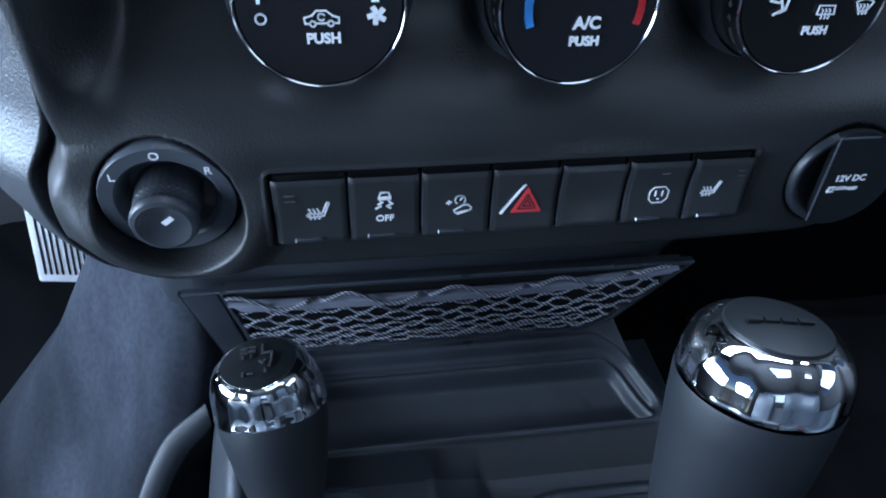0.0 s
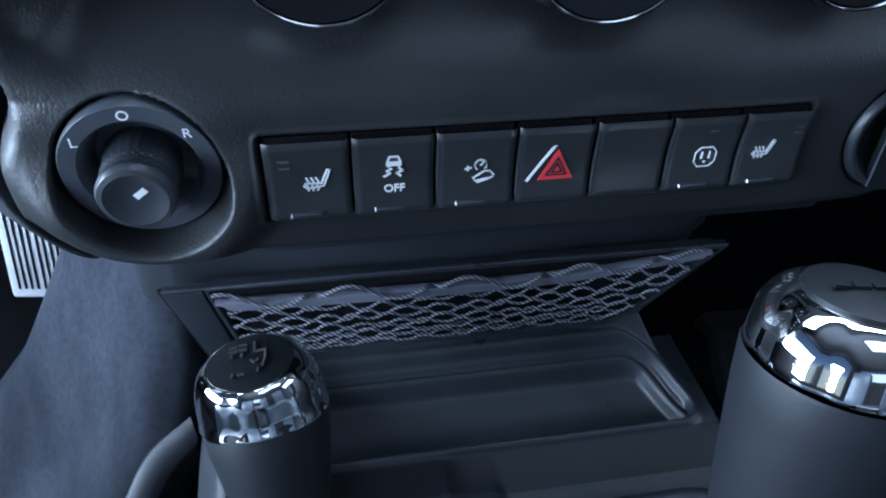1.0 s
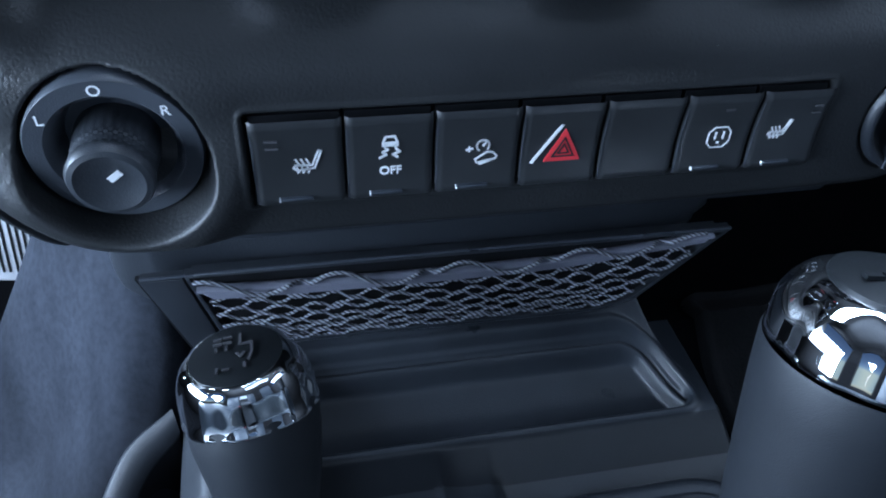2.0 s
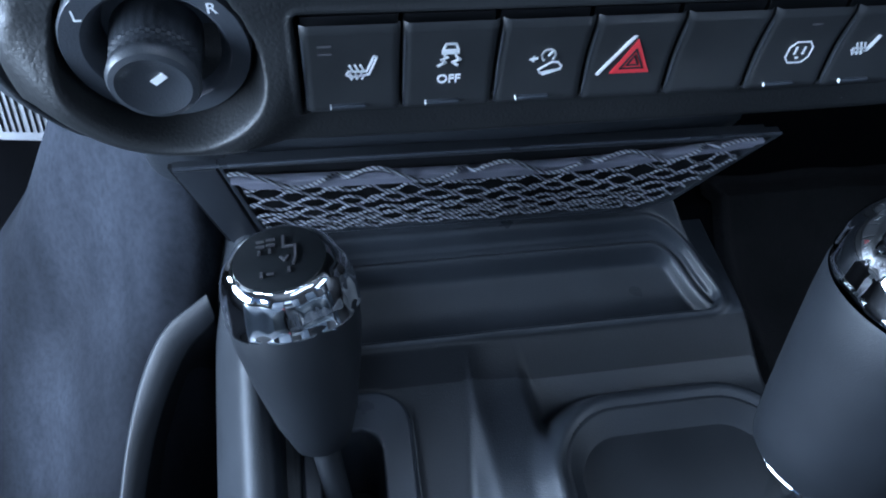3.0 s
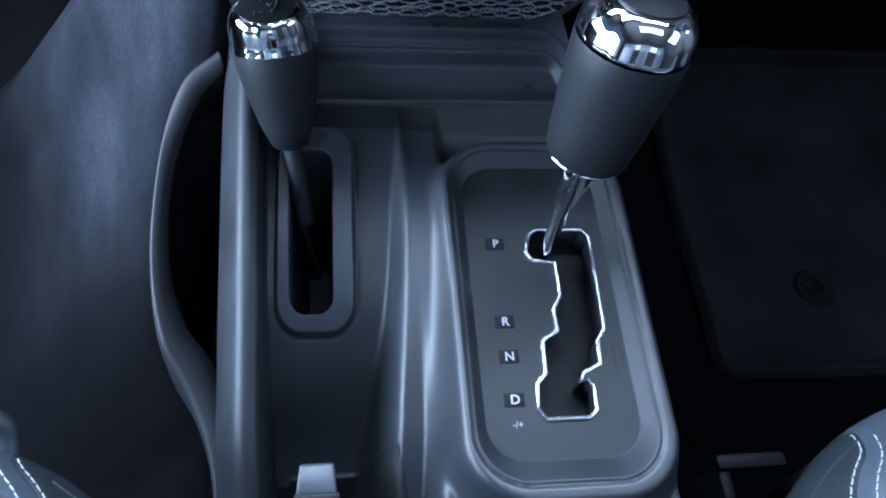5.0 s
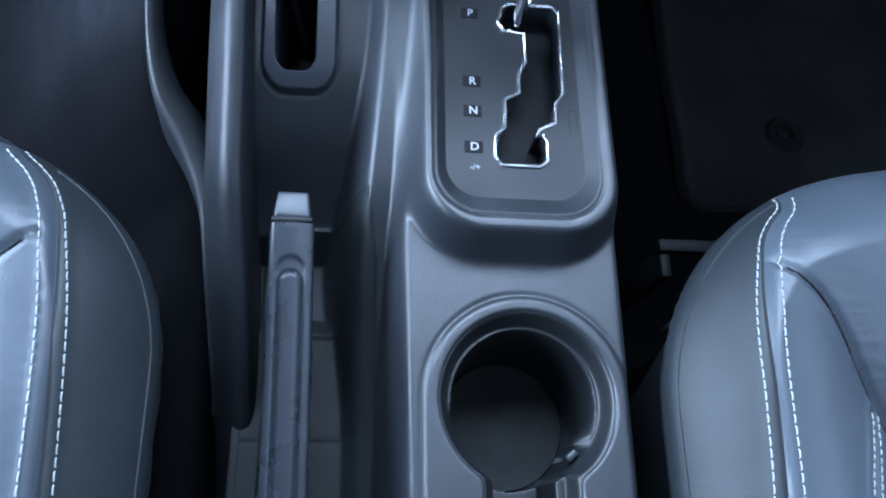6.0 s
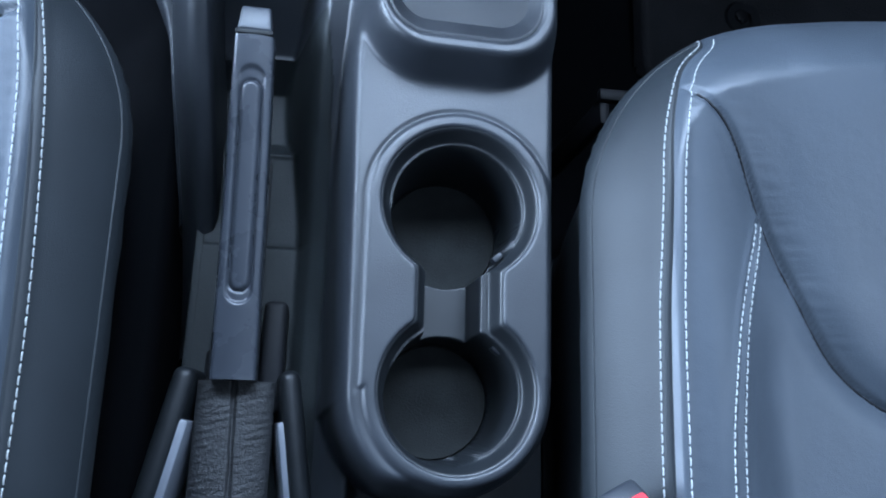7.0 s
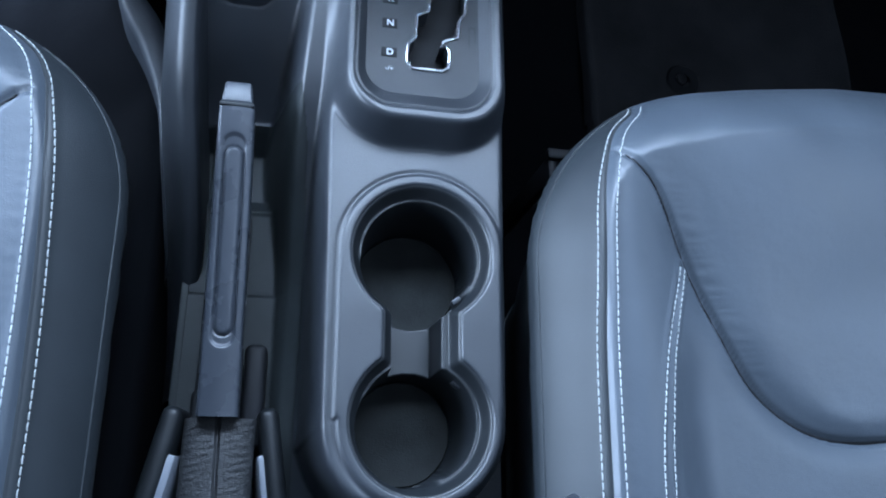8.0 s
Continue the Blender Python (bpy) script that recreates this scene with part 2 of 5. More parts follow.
def ease(v, table):
    """A soft curve through rows of (place, value)."""
    at = np.linspace(table[0][0], table[-1][0], 400)
    val = np.interp(at, [r[0] for r in table], [r[1] for r in table])
    k = np.hanning(31)
    val = np.convolve(np.pad(val, 15, mode="edge"), k / k.sum(), "valid")
    return np.interp(v, at, val)


def grid_mesh(name, X, Y, Z, keep=None):
    """A sheet from three arrays of the same shape; keep: which points stay."""
    nu, nv = X.shape
    ids = np.arange(nu * nv).reshape(nu, nv)
    quads = np.stack([ids[:-1, :-1], ids[1:, :-1], ids[1:, 1:], ids[:-1, 1:]], -1).reshape(-1, 4)
    co = np.stack([X, Y, Z], -1).reshape(-1, 3)
    if keep is not None:
        k = keep.ravel()
        quads = quads[k[quads].all(1)]
        used = np.zeros(len(co), bool)
        used[quads.ravel()] = True
        to = np.cumsum(used) - 1
        co, quads = co[used], to[quads]
    me = bpy.data.meshes.new(name)
    me.from_pydata(co.tolist(), [], quads.tolist())
    return me


def steps(a, b, d):
    return np.linspace(a, b, int(round((b - a) / d)) + 1)


def box_bm(x0, x1, y0, y1, z0, z1, bevel=0.0, seg=2, m=None):
    bm = bmesh.new()
    bmesh.ops.create_cube(bm, size=1)
    bmesh.ops.transform(bm, matrix=Matrix.Translation(((x0 + x1) / 2, (y0 + y1) / 2, (z0 + z1) / 2)) @ Matrix.Diagonal((x1 - x0, y1 - y0, z1 - z0, 1)), verts=bm.verts)
    if bevel:
        bmesh.ops.bevel(bm, geom=bm.edges, offset=bevel, segments=seg, profile=0.5, affect="EDGES")
    if m:
        bmesh.ops.transform(bm, matrix=m, verts=bm.verts)
    return bm


def axis_frame(origin, ahead, side=(1, 0, 0)):
    """A frame whose z runs along ahead."""
    z = Vector(ahead).normalized()
    x = Vector(side)
    x = (x - x.dot(z) * z).normalized()
    y = z.cross(x)
    return Matrix.Translation(origin) @ Matrix((x, y, z)).transposed().to_4x4()


def lathe(profile, m, seg=48, wobble=None):
    """Turns rows of (radius, height) round the z axis of m."""
    bm = bmesh.new()
    rings = []
    for r, h in profile:
        if r < 1e-6:
            rings.append([bm.verts.new(m @ Vector((0, 0, h)))])
        else:
            row = []
            for k in range(seg):
                a = 2 * math.pi * k / seg
                rr = r * (wobble(a, h) if wobble else 1)
                row.append(bm.verts.new(m @ Vector((rr * math.cos(a), rr * math.sin(a), h))))
            rings.append(row)
    for p, q in zip(rings, rings[1:]):
        for k in range(seg):
            a, b, c, d = p[k % len(p)], p[(k + 1) % len(p)], q[(k + 1) % len(q)], q[k % len(q)]
            vs = list(dict.fromkeys((a, b, c, d)))
            if len(vs) > 2:
                bm.faces.new(vs)
    return bm


def tube(points, radius, seg=8, closed=False, bm=None, squash=1.0):
    """A round bar along 3D points."""
    own = bm or bmesh.new()
    p = [Vector(q) for q in points]
    n = len(p)
    rows = []
    side = None
    for i in range(n):
        a, b = (p[i - 1], p[(i + 1) % n]) if closed else (p[max(i - 1, 0)], p[min(i + 1, n - 1)])
        t = (b - a).normalized()
        ref = Vector((0, 0, 1)) if abs(t.z) < 0.9 else Vector((0, 1, 0))
        side = t.cross(ref).normalized()
        up = side.cross(t)
        rows.append([own.verts.new(p[i] + radius * (math.cos(2 * math.pi * k / seg) * side + squash * math.sin(2 * math.pi * k / seg) * up)) for k in range(seg)])
    for i in range(n if closed else n - 1):
        q, r = rows[i], rows[(i + 1) % n]
        for k in range(seg):
            own.faces.new((q[k], q[(k + 1) % seg], r[(k + 1) % seg], r[k]))
    if not closed:
        own.faces.new(rows[0][::-1])
        own.faces.new(rows[-1])
    return own


def prism(outline, depth, m, bevel=0.0):
    """A flat plate of that outline (2D), standing from 0 to depth along z of m."""
    bm = bmesh.new()
    low = [bm.verts.new((x, y, 0)) for x, y in outline]
    top = [bm.verts.new((x, y, depth)) for x, y in outline]
    n = len(low)
    cap = bm.faces.new(top)
    bm.faces.new(low[::-1])
    for k in range(n):
        bm.faces.new((low[k], low[(k + 1) % n], top[(k + 1) % n], top[k]))
    if bevel:
        bmesh.ops.bevel(bm, geom=list(cap.edges), offset=bevel, segments=2, profile=0.5, affect="EDGES")
    bmesh.ops.transform(bm, matrix=m, verts=bm.verts)
    return bm


def strokes(lines, width, m, depth=0.0003, bm=None):
    """Printed lines: thin raised strips along 2D points; a row ending in its first point is closed."""
    own = bm or bmesh.new()
    for line in lines:
        for (ax, ay), (bx, by) in zip(line, line[1:]):
            d = Vector((bx - ax, by - ay))
            if d.length < 1e-7:
                continue
            d.normalize()
            s = Vector((-d.y, d.x)) * width / 2
            e = d * width * 0.4
            four = [(ax - e.x + s.x, ay - e.y + s.y), (ax - e.x - s.x, ay - e.y - s.y), (bx + e.x - s.x, by + e.y - s.y), (bx + e.x + s.x, by + e.y + s.y)]
            low = [own.verts.new(m @ Vector((x, y, 0))) for x, y in four]
            top = [own.verts.new(m @ Vector((x, y, depth))) for x, y in four]
            own.faces.new(top)
            for k in range(4):
                own.faces.new((low[k], low[(k + 1) % 4], top[(k + 1) % 4], top[k]))
    return own


def ring2d(cx, cy, r, n=20, a0=0.0, a1=360.0, sy=1.0):
    return [(cx + r * math.cos(radians(a0 + (a1 - a0) * k / n)), cy + sy * r * math.sin(radians(a0 + (a1 - a0) * k / n))) for k in range(n + 1)]


def lettering(name, words, size, m, mat, parent, bold=0.0):
    cu = bpy.data.curves.new(name, "FONT")
    cu.body, cu.size, cu.align_x, cu.align_y, cu.extrude, cu.offset = words, size, "CENTER", "CENTER", 0.00015, bold
    tmp = new(name, cu)
    dep = bpy.context.evaluated_depsgraph_get()
    me = bpy.data.meshes.new_from_object(tmp.evaluated_get(dep))
    bpy.data.objects.remove(tmp)
    me.transform(m)
    me.materials.clear()
    return finish(name, me, mat, parent, smooth=False)


def front(x, y, z, lean=0.0):
    """A frame on an upright surface that faces the rear: x right, y up, z out. lean: degrees by which it faces up."""
    return Matrix.Translation((x, y, z)) @ pose(0, 0, 0, 90 - lean)


def flat(x, y, z, turn=0.0):
    return pose(x, y, z, 0, 0, turn)


# ---- cabin shell ----
def shell_box(name, x0, x1, y0, y1, z0, z1, mat, label, category, bevel=0.0):
    return tagged(part(name, box_bm(x0, x1, y0, y1, z0, z1, bevel), mat), label, category, kind="structure")


def side_wall(name, x0, x1, sill, label):
    """A cabin side with an opening above the sill."""
    root = thing(name, ((x0 + x1) / 2, -0.3, 0), label, "door", kind="structure")
    part("lower_panel", box_bm(x0, x1, -1.6, 1.0, 0.0, sill, 0.01), PANEL, root)
    part("upper_frame", box_bm(x0, x1, -1.6, 1.0, 1.36, 1.61, 0.01), PANEL, root)
    part("front_pillar", box_bm(x0, x1, 0.66, 1.0, sill, 1.36), PANEL, root)
    part("rear_pillar", box_bm(x0, x1, -1.6, -0.82, sill, 1.36), PANEL, root)


side_wall("door_1", -0.94, -0.88, 0.54, "open black doorway on the driver's side")
side_wall("door_2", 1.03, 1.09, 0.90, "black passenger side door with open window")
# the ceiling opening is made up to match the overhead fill lamp
bm = bmesh.new()
for x0, x1, y0, y1 in ((-0.94, 1.09, -1.6, -0.38), (-0.94, 1.09, 0.08, 1.0), (-0.94, 0.06, -0.38, 0.08), (0.62, 1.09, -0.38, 0.08)):
    piece = box_bm(x0, x1, y0, y1, 1.61, 1.66)
    tmp = bpy.data.meshes.new("piece")
    piece.to_mesh(tmp)
    piece.free()
    bm.from_mesh(tmp)
    bpy.data.meshes.remove(tmp)
tagged(part("ceiling", bm, LINER), "grey cloth headliner with an opening added for the fill lamp", "ceiling", kind="structure")
shell_box("wall_rear", -0.94, 1.09, -1.66, -1.6, 0.0, 0.92, PANEL, "dark rear cabin trim under the window", "wall")
shell_box("firewall", -0.94, 1.09, 0.94, 1.0, 0.0, 1.0, PANEL, "dark carpeted firewall", "wall")


# ---- floor: carpet that climbs the tunnel ----
def floor_height(x, y):
    spine = [(-0.092, -1.2), (-0.092, 0.04), (-0.126, 0.10), (-0.130, 0.15), (-0.124, 0.20), (-0.112, 0.240), (-0.092, 0.272), (-0.083, 0.30), (-0.090, 0.34), (-0.118, 0.40), (-0.16, 0.92)]
    d = sd_line(x, y, spine)
    d = np.where(x > np.interp(y, [s[1] for s in spine], [s[0] for s in spine]), -d, d)
    crest = ease(y, [(-1.2, 0.25), (-0.2, 0.27), (-0.02, 0.26), (0.06, 0.30), (0.20, 0.372), (0.25, 0.410), (0.28, 0.455), (0.32, 0.535), (0.38, 0.555), (0.50, 0.48), (0.65, 0.37), (0.94, 0.25)])
    slope = ease(y, [(-1.2, 1.7), (0.12, 1.5), (0.24, 2.0), (0.36, 3.0), (0.94, 3.2)])
    q = np.maximum(np.sqrt(np.maximum(d, 0) ** 2 + 0.0006) - 0.0245, 0)
    z = crest - 6.0 * np.clip(-d - 0.012, 0, 0.05) - 1.0 * q - (slope - 1.0) * 0.05 * (1 - np.exp(-q / 0.05))
    z = np.log(np.exp(z * 40) + np.exp(0.10 * 40)) / 40
    z = z + 0.004 * np.sin(55 * x + 9 * np.sin(7 * y)) * smoothstep(0.02, 0.1, d)
    right = 0.10 - 0.03 * smoothstep(0.25, 0.4, x) + 0.35 * smoothstep(0.45, 0.9, y)
    return np.where(x > 0.0, np.minimum(z, right + 0.3 * smoothstep(0.26, 0.2, x)), z)


gx, gy = np.meshgrid(np.concatenate([steps(-0.88, -0.35, 0.02), steps(-0.345, -0.06, 0.005), steps(-0.04, 1.04, 0.02)]), np.concatenate([steps(-1.6, -0.4, 0.04), steps(-0.39, 0.94, 0.008)]), indexing="ij")
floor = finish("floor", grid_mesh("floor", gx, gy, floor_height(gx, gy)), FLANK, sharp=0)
tagged(floor, "scuffed floor covering rising over the tunnel, shade in its colour", "floor", kind="structure")

mat_root = thing("floor_mat", (0.5, 0.2, 0.09), "black dusty floor mat in the passenger footwell", "floor mat")
mx, my = np.meshgrid(steps(0.43, 0.90, 0.003), steps(0.135, 0.64, 0.003), indexing="ij")
md = sd_box(mx, my, 0.436, 0.890, 0.143, 0.630, 0.035)
mz = floor_height(mx, my) + 0.004 + 0.012 * smoothstep(0.0, -0.008, md) - 0.004 * smoothstep(-0.012, -0.02, md)
mz = mz + 0.003 * np.sin(40 * mx) * np.sin(31 * my + 8 * mx)
finish("mat_sheet", grid_mesh("mat_sheet", mx, my, mz, md < 0.001), CARPET, mat_root, "worn black carpet with a raised edge")
part("fastener", lathe([(0, 0.0050), (0.0085, 0.0046), (0.0100, 0.0030), (0.0105, -0.004)], flat(0.588, 0.258, float(floor_height(np.array(0.588), np.array(0.258))) + 0.014), 28), GLOSS, mat_root, "small round mat fastener")
part("fastener_collar", lathe([(0.0110, 0.002), (0.0240, 0.0025), (0.0265, 0.0), (0.0265, -0.006)], flat(0.592, 0.256, float(floor_height(np.array(0.592), np.array(0.256))) + 0.0135), 28), DARK, mat_root)


# ---- centre console ----
console = thing("centre_console", (0.08, 0.0, 0.10), "black moulded plastic centre console between the front seats", "console")

CUP_A, CUP_B = (0.1395, -0.1450), (0.1395, -0.2690)


def soft_min(a, b, k):
    h = np.clip(0.5 + 0.5 * (b - a) / k, 0, 1)
    return b * (1 - h) + a * h - k * h * (1 - h)


def cup_sdf(x, y):
    two = np.minimum(np.hypot(x - CUP_A[0], y - CUP_A[1]) - 0.0520, np.hypot(x - CUP_B[0], y - CUP_B[1]) - 0.0500)
    return soft_min(two, sd_box(x, y, 0.1125, 0.1665, -0.25, -0.17, 0.002), 0.003)


def cup_rim_sdf(x, y):
    two = soft_min(np.hypot(x - CUP_A[0], y - CUP_A[1]) - 0.0635, np.hypot(x - CUP_B[0], y - CUP_B[1]) - 0.0610, 0.004)
    return np.minimum(two, sd_box(x, y, 0.076, 0.202, -0.27, -0.145, 0.001))


def body_sdf(x, y):
    two = np.hypot(x - CUP_B[0], y - CUP_B[1]) - 0.0665
    left = np.interp(y, [-0.27, -0.05, 0.20], [0.0730, 0.0690, 0.0690])
    right = np.interp(y, [-0.27, -0.05, 0.20, 0.24, 0.275, 0.30], [0.2065, 0.2108, 0.2155, 0.2140, 0.1990, 0.1800])
    slab = np.maximum(np.maximum(left - x, x - right), np.maximum(-0.269 - y, y - 0.31))
    return np.minimum(two, slab)


def deck_height(y):
    """The lower floor of the console, beside the levers."""
    return ease(y, [(-0.40, 0.306), (-0.02, 0.304), (0.005, 0.314), (0.05, 0.368), (0.085, 0.403), (0.12, 0.417), (0.19, 0.433), (0.215, 0.4365), (0.243, 0.4395), (0.31, 0.440)])


PLATE_BOX = (0.0895, 0.1798, -0.0250, 0.1740)
GROOVE_BOX = (0.0815, 0.1893, -0.0395, 0.1860)
SLOT = (-0.0335, 0.0178, 0.0755, 0.2135)


def console_height(x, y):
    bs = body_sdf(x, y)
    # raised right-hand body with the cup holders
    top = 0.424 + 0 * x
    top = top + 0.016 * smoothstep(0.200, 0.245, y)
    mound = sd_box(x, y, 0.0660, 0.2080, -0.0590, 0.203, 0.048)
    top = np.maximum(top, 0.424 + 0.0285 * smoothstep(0.003, -0.0125, mound))
    # a groove round the bezel, which slopes in to the selector plate
    ringd, inner_d = sd_box(x, y, *GROOVE_BOX, 0.030), sd_box(x, y, *PLATE_BOX, 0.022)
    top = top - 0.0016 * np.exp(-(ringd / 0.0012) ** 2)
    inward = np.clip(-ringd / np.maximum(np.maximum(inner_d, 0) - ringd, 1e-5), 0, 1)
    top = top - np.where(ringd < 0, 0.0080 * inward, 0)
    # rim round the cups
    rim = cup_rim_sdf(x, y)
    top = top - 0.0012 * np.exp(-((rim - 0.0005) / 0.0012) ** 2) * smoothstep(-0.06, -0.085, y)
    cup = cup_sdf(x, y)
    top = top + 0.0016 * smoothstep(0.000, -0.004, rim) * smoothstep(-0.06, -0.085, y)
    top = top - 0.022 * smoothstep(0.0025, -0.003, cup)
    low = deck_height(y)
    low = np.where((x > 0.2045) & (y > -0.27), 0.25, low)
    # deck details: slot surround, coin recess, seam
    slot = sd_box(x, y, *SLOT, 0.017)
    low = low + 0.0040 * smoothstep(0.0010, -0.0014, slot) - 0.0014 * np.exp(-((slot - 0.001) / 0.001) ** 2)
    hole = sd_box(x, y, -0.0240, 0.0028, 0.0865, 0.1950, 0.010)
    low = low - 0.170 * smoothstep(0.001, -0.004, hole)
    coin = sd_box(x, y, -0.0300, 0.0465, -0.0780, -0.0010, 0.006)
    low = low + 0.0018 * np.exp(-((coin - 0.0014) / 0.0020) ** 2) - 0.018 * np.clip(np.minimum(np.minimum((-0.003 - y) / 0.016, (y + 0.078) / 0.015), (0.0465 - x) / 0.0055), 0, 1)
    low = low - 0.0016 * np.exp(-((y + 0.156) / 0.0012) ** 2) * (x < 0.06) + 0.0025 * smoothstep(-0.154, -0.158, y)
    tight = smoothstep(0.12, 0.09, x)  # the wall beside the hand brake has a tighter shoulder
    z = low + (top - low) * (1 - (1 - np.clip((0.0120 + 0.0065 * tight - bs) / (0.0235 - 0.0045 * tight), 0, 1)) ** 2.4)
    # slanting hump between the slot deck and the selector
    ridge = ease(y, [(-0.40, 0.30), (-0.14, 0.32), (-0.09, 0.350), (-0.05, 0.382), (0.0, 0.408), (0.05, 0.422), (0.10, 0.4335), (0.15, 0.4390), (0.185, 0.4365), (0.215, 0.428), (0.31, 0.41)])
    xr = ease(y, [(-0.40, 0.036), (-0.05, 0.038), (0.0, 0.041), (0.05, 0.0445), (0.10, 0.0475), (0.15, 0.049), (0.31, 0.0500)])
    crown = ease(y, [(-0.40, 0.32), (-0.06, 0.374), (0.0, 0.408), (0.05, 0.427), (0.09, 0.440), (0.125, 0.4470), (0.155, 0.4465), (0.19, 0.438), (0.225, 0.424), (0.31, 0.41)])
    step_up = np.clip((x - xr) / (0.079 - xr), 0, 1) ** 1.15
    crest_plane = ridge + (crown - ridge) * step_up + 0.10 * np.minimum(x - xr, 0)
    left_plane = ridge + 0.004 - (xr - x) * 4.5
    right_plane = crown + 0.004 - (x - 0.077) * 3.5
    hump = soft_min(soft_min(crest_plane, left_plane, 0.026), right_plane, 0.012)
    z = -soft_min(-z, -hump, 0.018)
    # open tray at the front
    rise = ease(y, [(0.0, 0.0), (0.255, 0.0), (0.279, 0.010), (0.290, 0.020), (0.302, 0.034), (0.32, 0.046)])
    # its right end slants outwards to the rear; the insert sits inside the rim on three sides
    xs = x + (y - 0.2425) * 0.50
    z = z + rise * smoothstep(0.2100, 0.2030, xs)
    tray = sd_box(xs, y, -0.075, 0.1985, 0.2402, 0.2880, 0.017)
    z = z + 0.0022 * np.exp(-((tray - 0.0016) / 0.0022) ** 2) - 0.0035 * smoothstep(0.0004, -0.0014, tray)
    groove = sd_box(xs, y, -0.075, 0.1985, 0.2277, 0.2880, 0.017)
    z = z - 0.0030 * np.exp(-((groove + 0.0045) / 0.0009) ** 2) * (tray < 0) - 0.0085 * smoothstep(-0.0070, -0.0130, groove) * smoothstep(0.0004, -0.0020, tray)
    return z


cx, cy = np.meshgrid(steps(-0.0405, 0.2300, 0.0014), steps(-0.400, 0.3030, 0.0014), indexing="ij")
cz = console_height(cx, cy)
well = np.interp(cy, [-0.16, -0.10, -0.04, 0.012], [0.0530, 0.0515, 0.0490, 0.0400])
finish("body", grid_mesh("body", cx, cy, cz, (cup_sdf(cx, cy) > -0.0035) & (sd_box(cx, cy, *SLOT, 0.017) > -0.0010) & (sd_box(cx, cy, *GROOVE_BOX, 0.030) > -0.0016) & (cy < 0.2166) & ((cy > -0.0020) | (cx > well - 0.0015))), GRAIN, console, sharp=0)
# split from the body so the well's shade can sit in the colour
finish("brake_surround", grid_mesh("brake_surround", cx, cy, cz, (cy < 0.0010) & (cy > -0.1569) & (cx < well + 0.0015)), WELL, console, "matt surround of the hand brake, shade in its colour", sharp=0)
finish("rear_deck", grid_mesh("rear_deck", cx, cy, cz, (cy < -0.1541) & (cx < well + 0.0015)), WELL, console, "flat deck beside the hand brake, shade in its colour", sharp=0)
bx, by = np.meshgrid(steps(0.0780, 0.1930, 0.0007), steps(-0.0430, 0.1890, 0.0007), indexing="ij")
finish("bezel", grid_mesh("bezel", bx, by, console_height(bx, by) + 0.0002, (sd_box(bx, by, *GROOVE_BOX, 0.030) < 0.0002) & (sd_box(bx, by, *PLATE_BOX, 0.022) > -0.0030)), BEZEL, console, "smooth dark rim round the selector plate", sharp=0)
qx, qy = np.meshgrid(steps(-0.0385, 0.0230, 0.0006), steps(0.0670, 0.2190, 0.0006), indexing="ij")
finish("slot_surround", grid_mesh("slot_surround", qx, qy, console_height(qx, qy) + 0.0003, sd_box(qx, qy, *SLOT, 0.017) < 0.0012), SATIN, console, "smooth raised surround of the lever slot", sharp=0)
fx, fy = np.meshgrid(steps(-0.0405, 0.2300, 0.0008), steps(0.2153, 0.3030, 0.0008), indexing="ij")
fz = console_height(fx, fy)
# same moulding as the body, painted darker where the dash shades it
finish("apron", grid_mesh("apron", fx, fy, fz, fy < 0.2371), APRON, console, "smooth slope in front of the tray, shade in its colour", sharp=0)
finish("front_tray", grid_mesh("front_tray", fx, fy, fz, fy > 0.2362), TRAY, console, "smooth black open tray", sharp=0)


# cup liner: a soft collar, a thin lip, then walls that lean in to the floor
FLOOR_A, FLOOR_B = (0.1380, -0.1515, 0.0438), (0.1350, -0.2735, 0.0413)


def cup_height(x, y):
    c = cup_sdf(x, y)
    z = 0.4235 - 0.0125 * smoothstep(0.0015, -0.0062, c) + 0.0010 * np.exp(-((c + 0.0066) / 0.0006) ** 2)
    depth = 0 * x
    for (ax, ay), ar, (fx0, fy0, fr) in ((CUP_A, 0.0520, FLOOR_A), (CUP_B, 0.0500, FLOOR_B)):
        lip = np.hypot(x - ax, y - ay) - (ar - 0.0074)
        low = np.hypot(x - fx0, y - fy0) - fr
        t = np.where(low <= 0, 1.0, np.clip(-lip / np.maximum(low - np.minimum(lip, 0), 1e-5), 0, 1))
        depth = np.maximum(depth, np.where((lip < 0) | (low < 0), t, 0))
    bridge = sd_box(x, y, 0.1180, 0.1570, -0.250, -0.170, 0.002)
    shelf = 0.036 * smoothstep(-0.0002, -0.0035, bridge)
    return z - np.maximum(0.0660 * depth, shelf)


ux, uy = np.meshgrid(steps(0.0840, 0.1960, 0.0007), steps(-0.3220, -0.0900, 0.0007), indexing="ij")
uc = cup_sdf(ux, uy)
liner = finish("cup_liner", grid_mesh("cup_liner", ux, uy, cup_height(ux, uy), uc < 0.0024), LINING, console, sharp=0)
tagged(liner, "black twin cup holder with a soft collar")
for cx0, cy0, cr in ((0.1380, -0.1515, 0.0432), (0.1350, -0.2735, 0.0407)):
    part("cup_mat", lathe([(0, 0.0015), (cr - 0.005, 0.0015), (cr - 0.001, 0.0025), (cr, 0.001), (cr, -0.002)], flat(cx0, cy0, 0.3455)), MAT, console, "round rubber mat")
for tx, ty, turn in ((0.1690, -0.1760, 40), (0.1690, -0.2400, -35)):
    part("cup_tab", box_bm(-0.0040, 0.0040, -0.0022, 0.0022, -0.012, -0.003, 0.0014, 2, flat(tx + 0.001, ty, 0.4060, turn)), SMOOTH, console, "small grip tab in the cup wall")
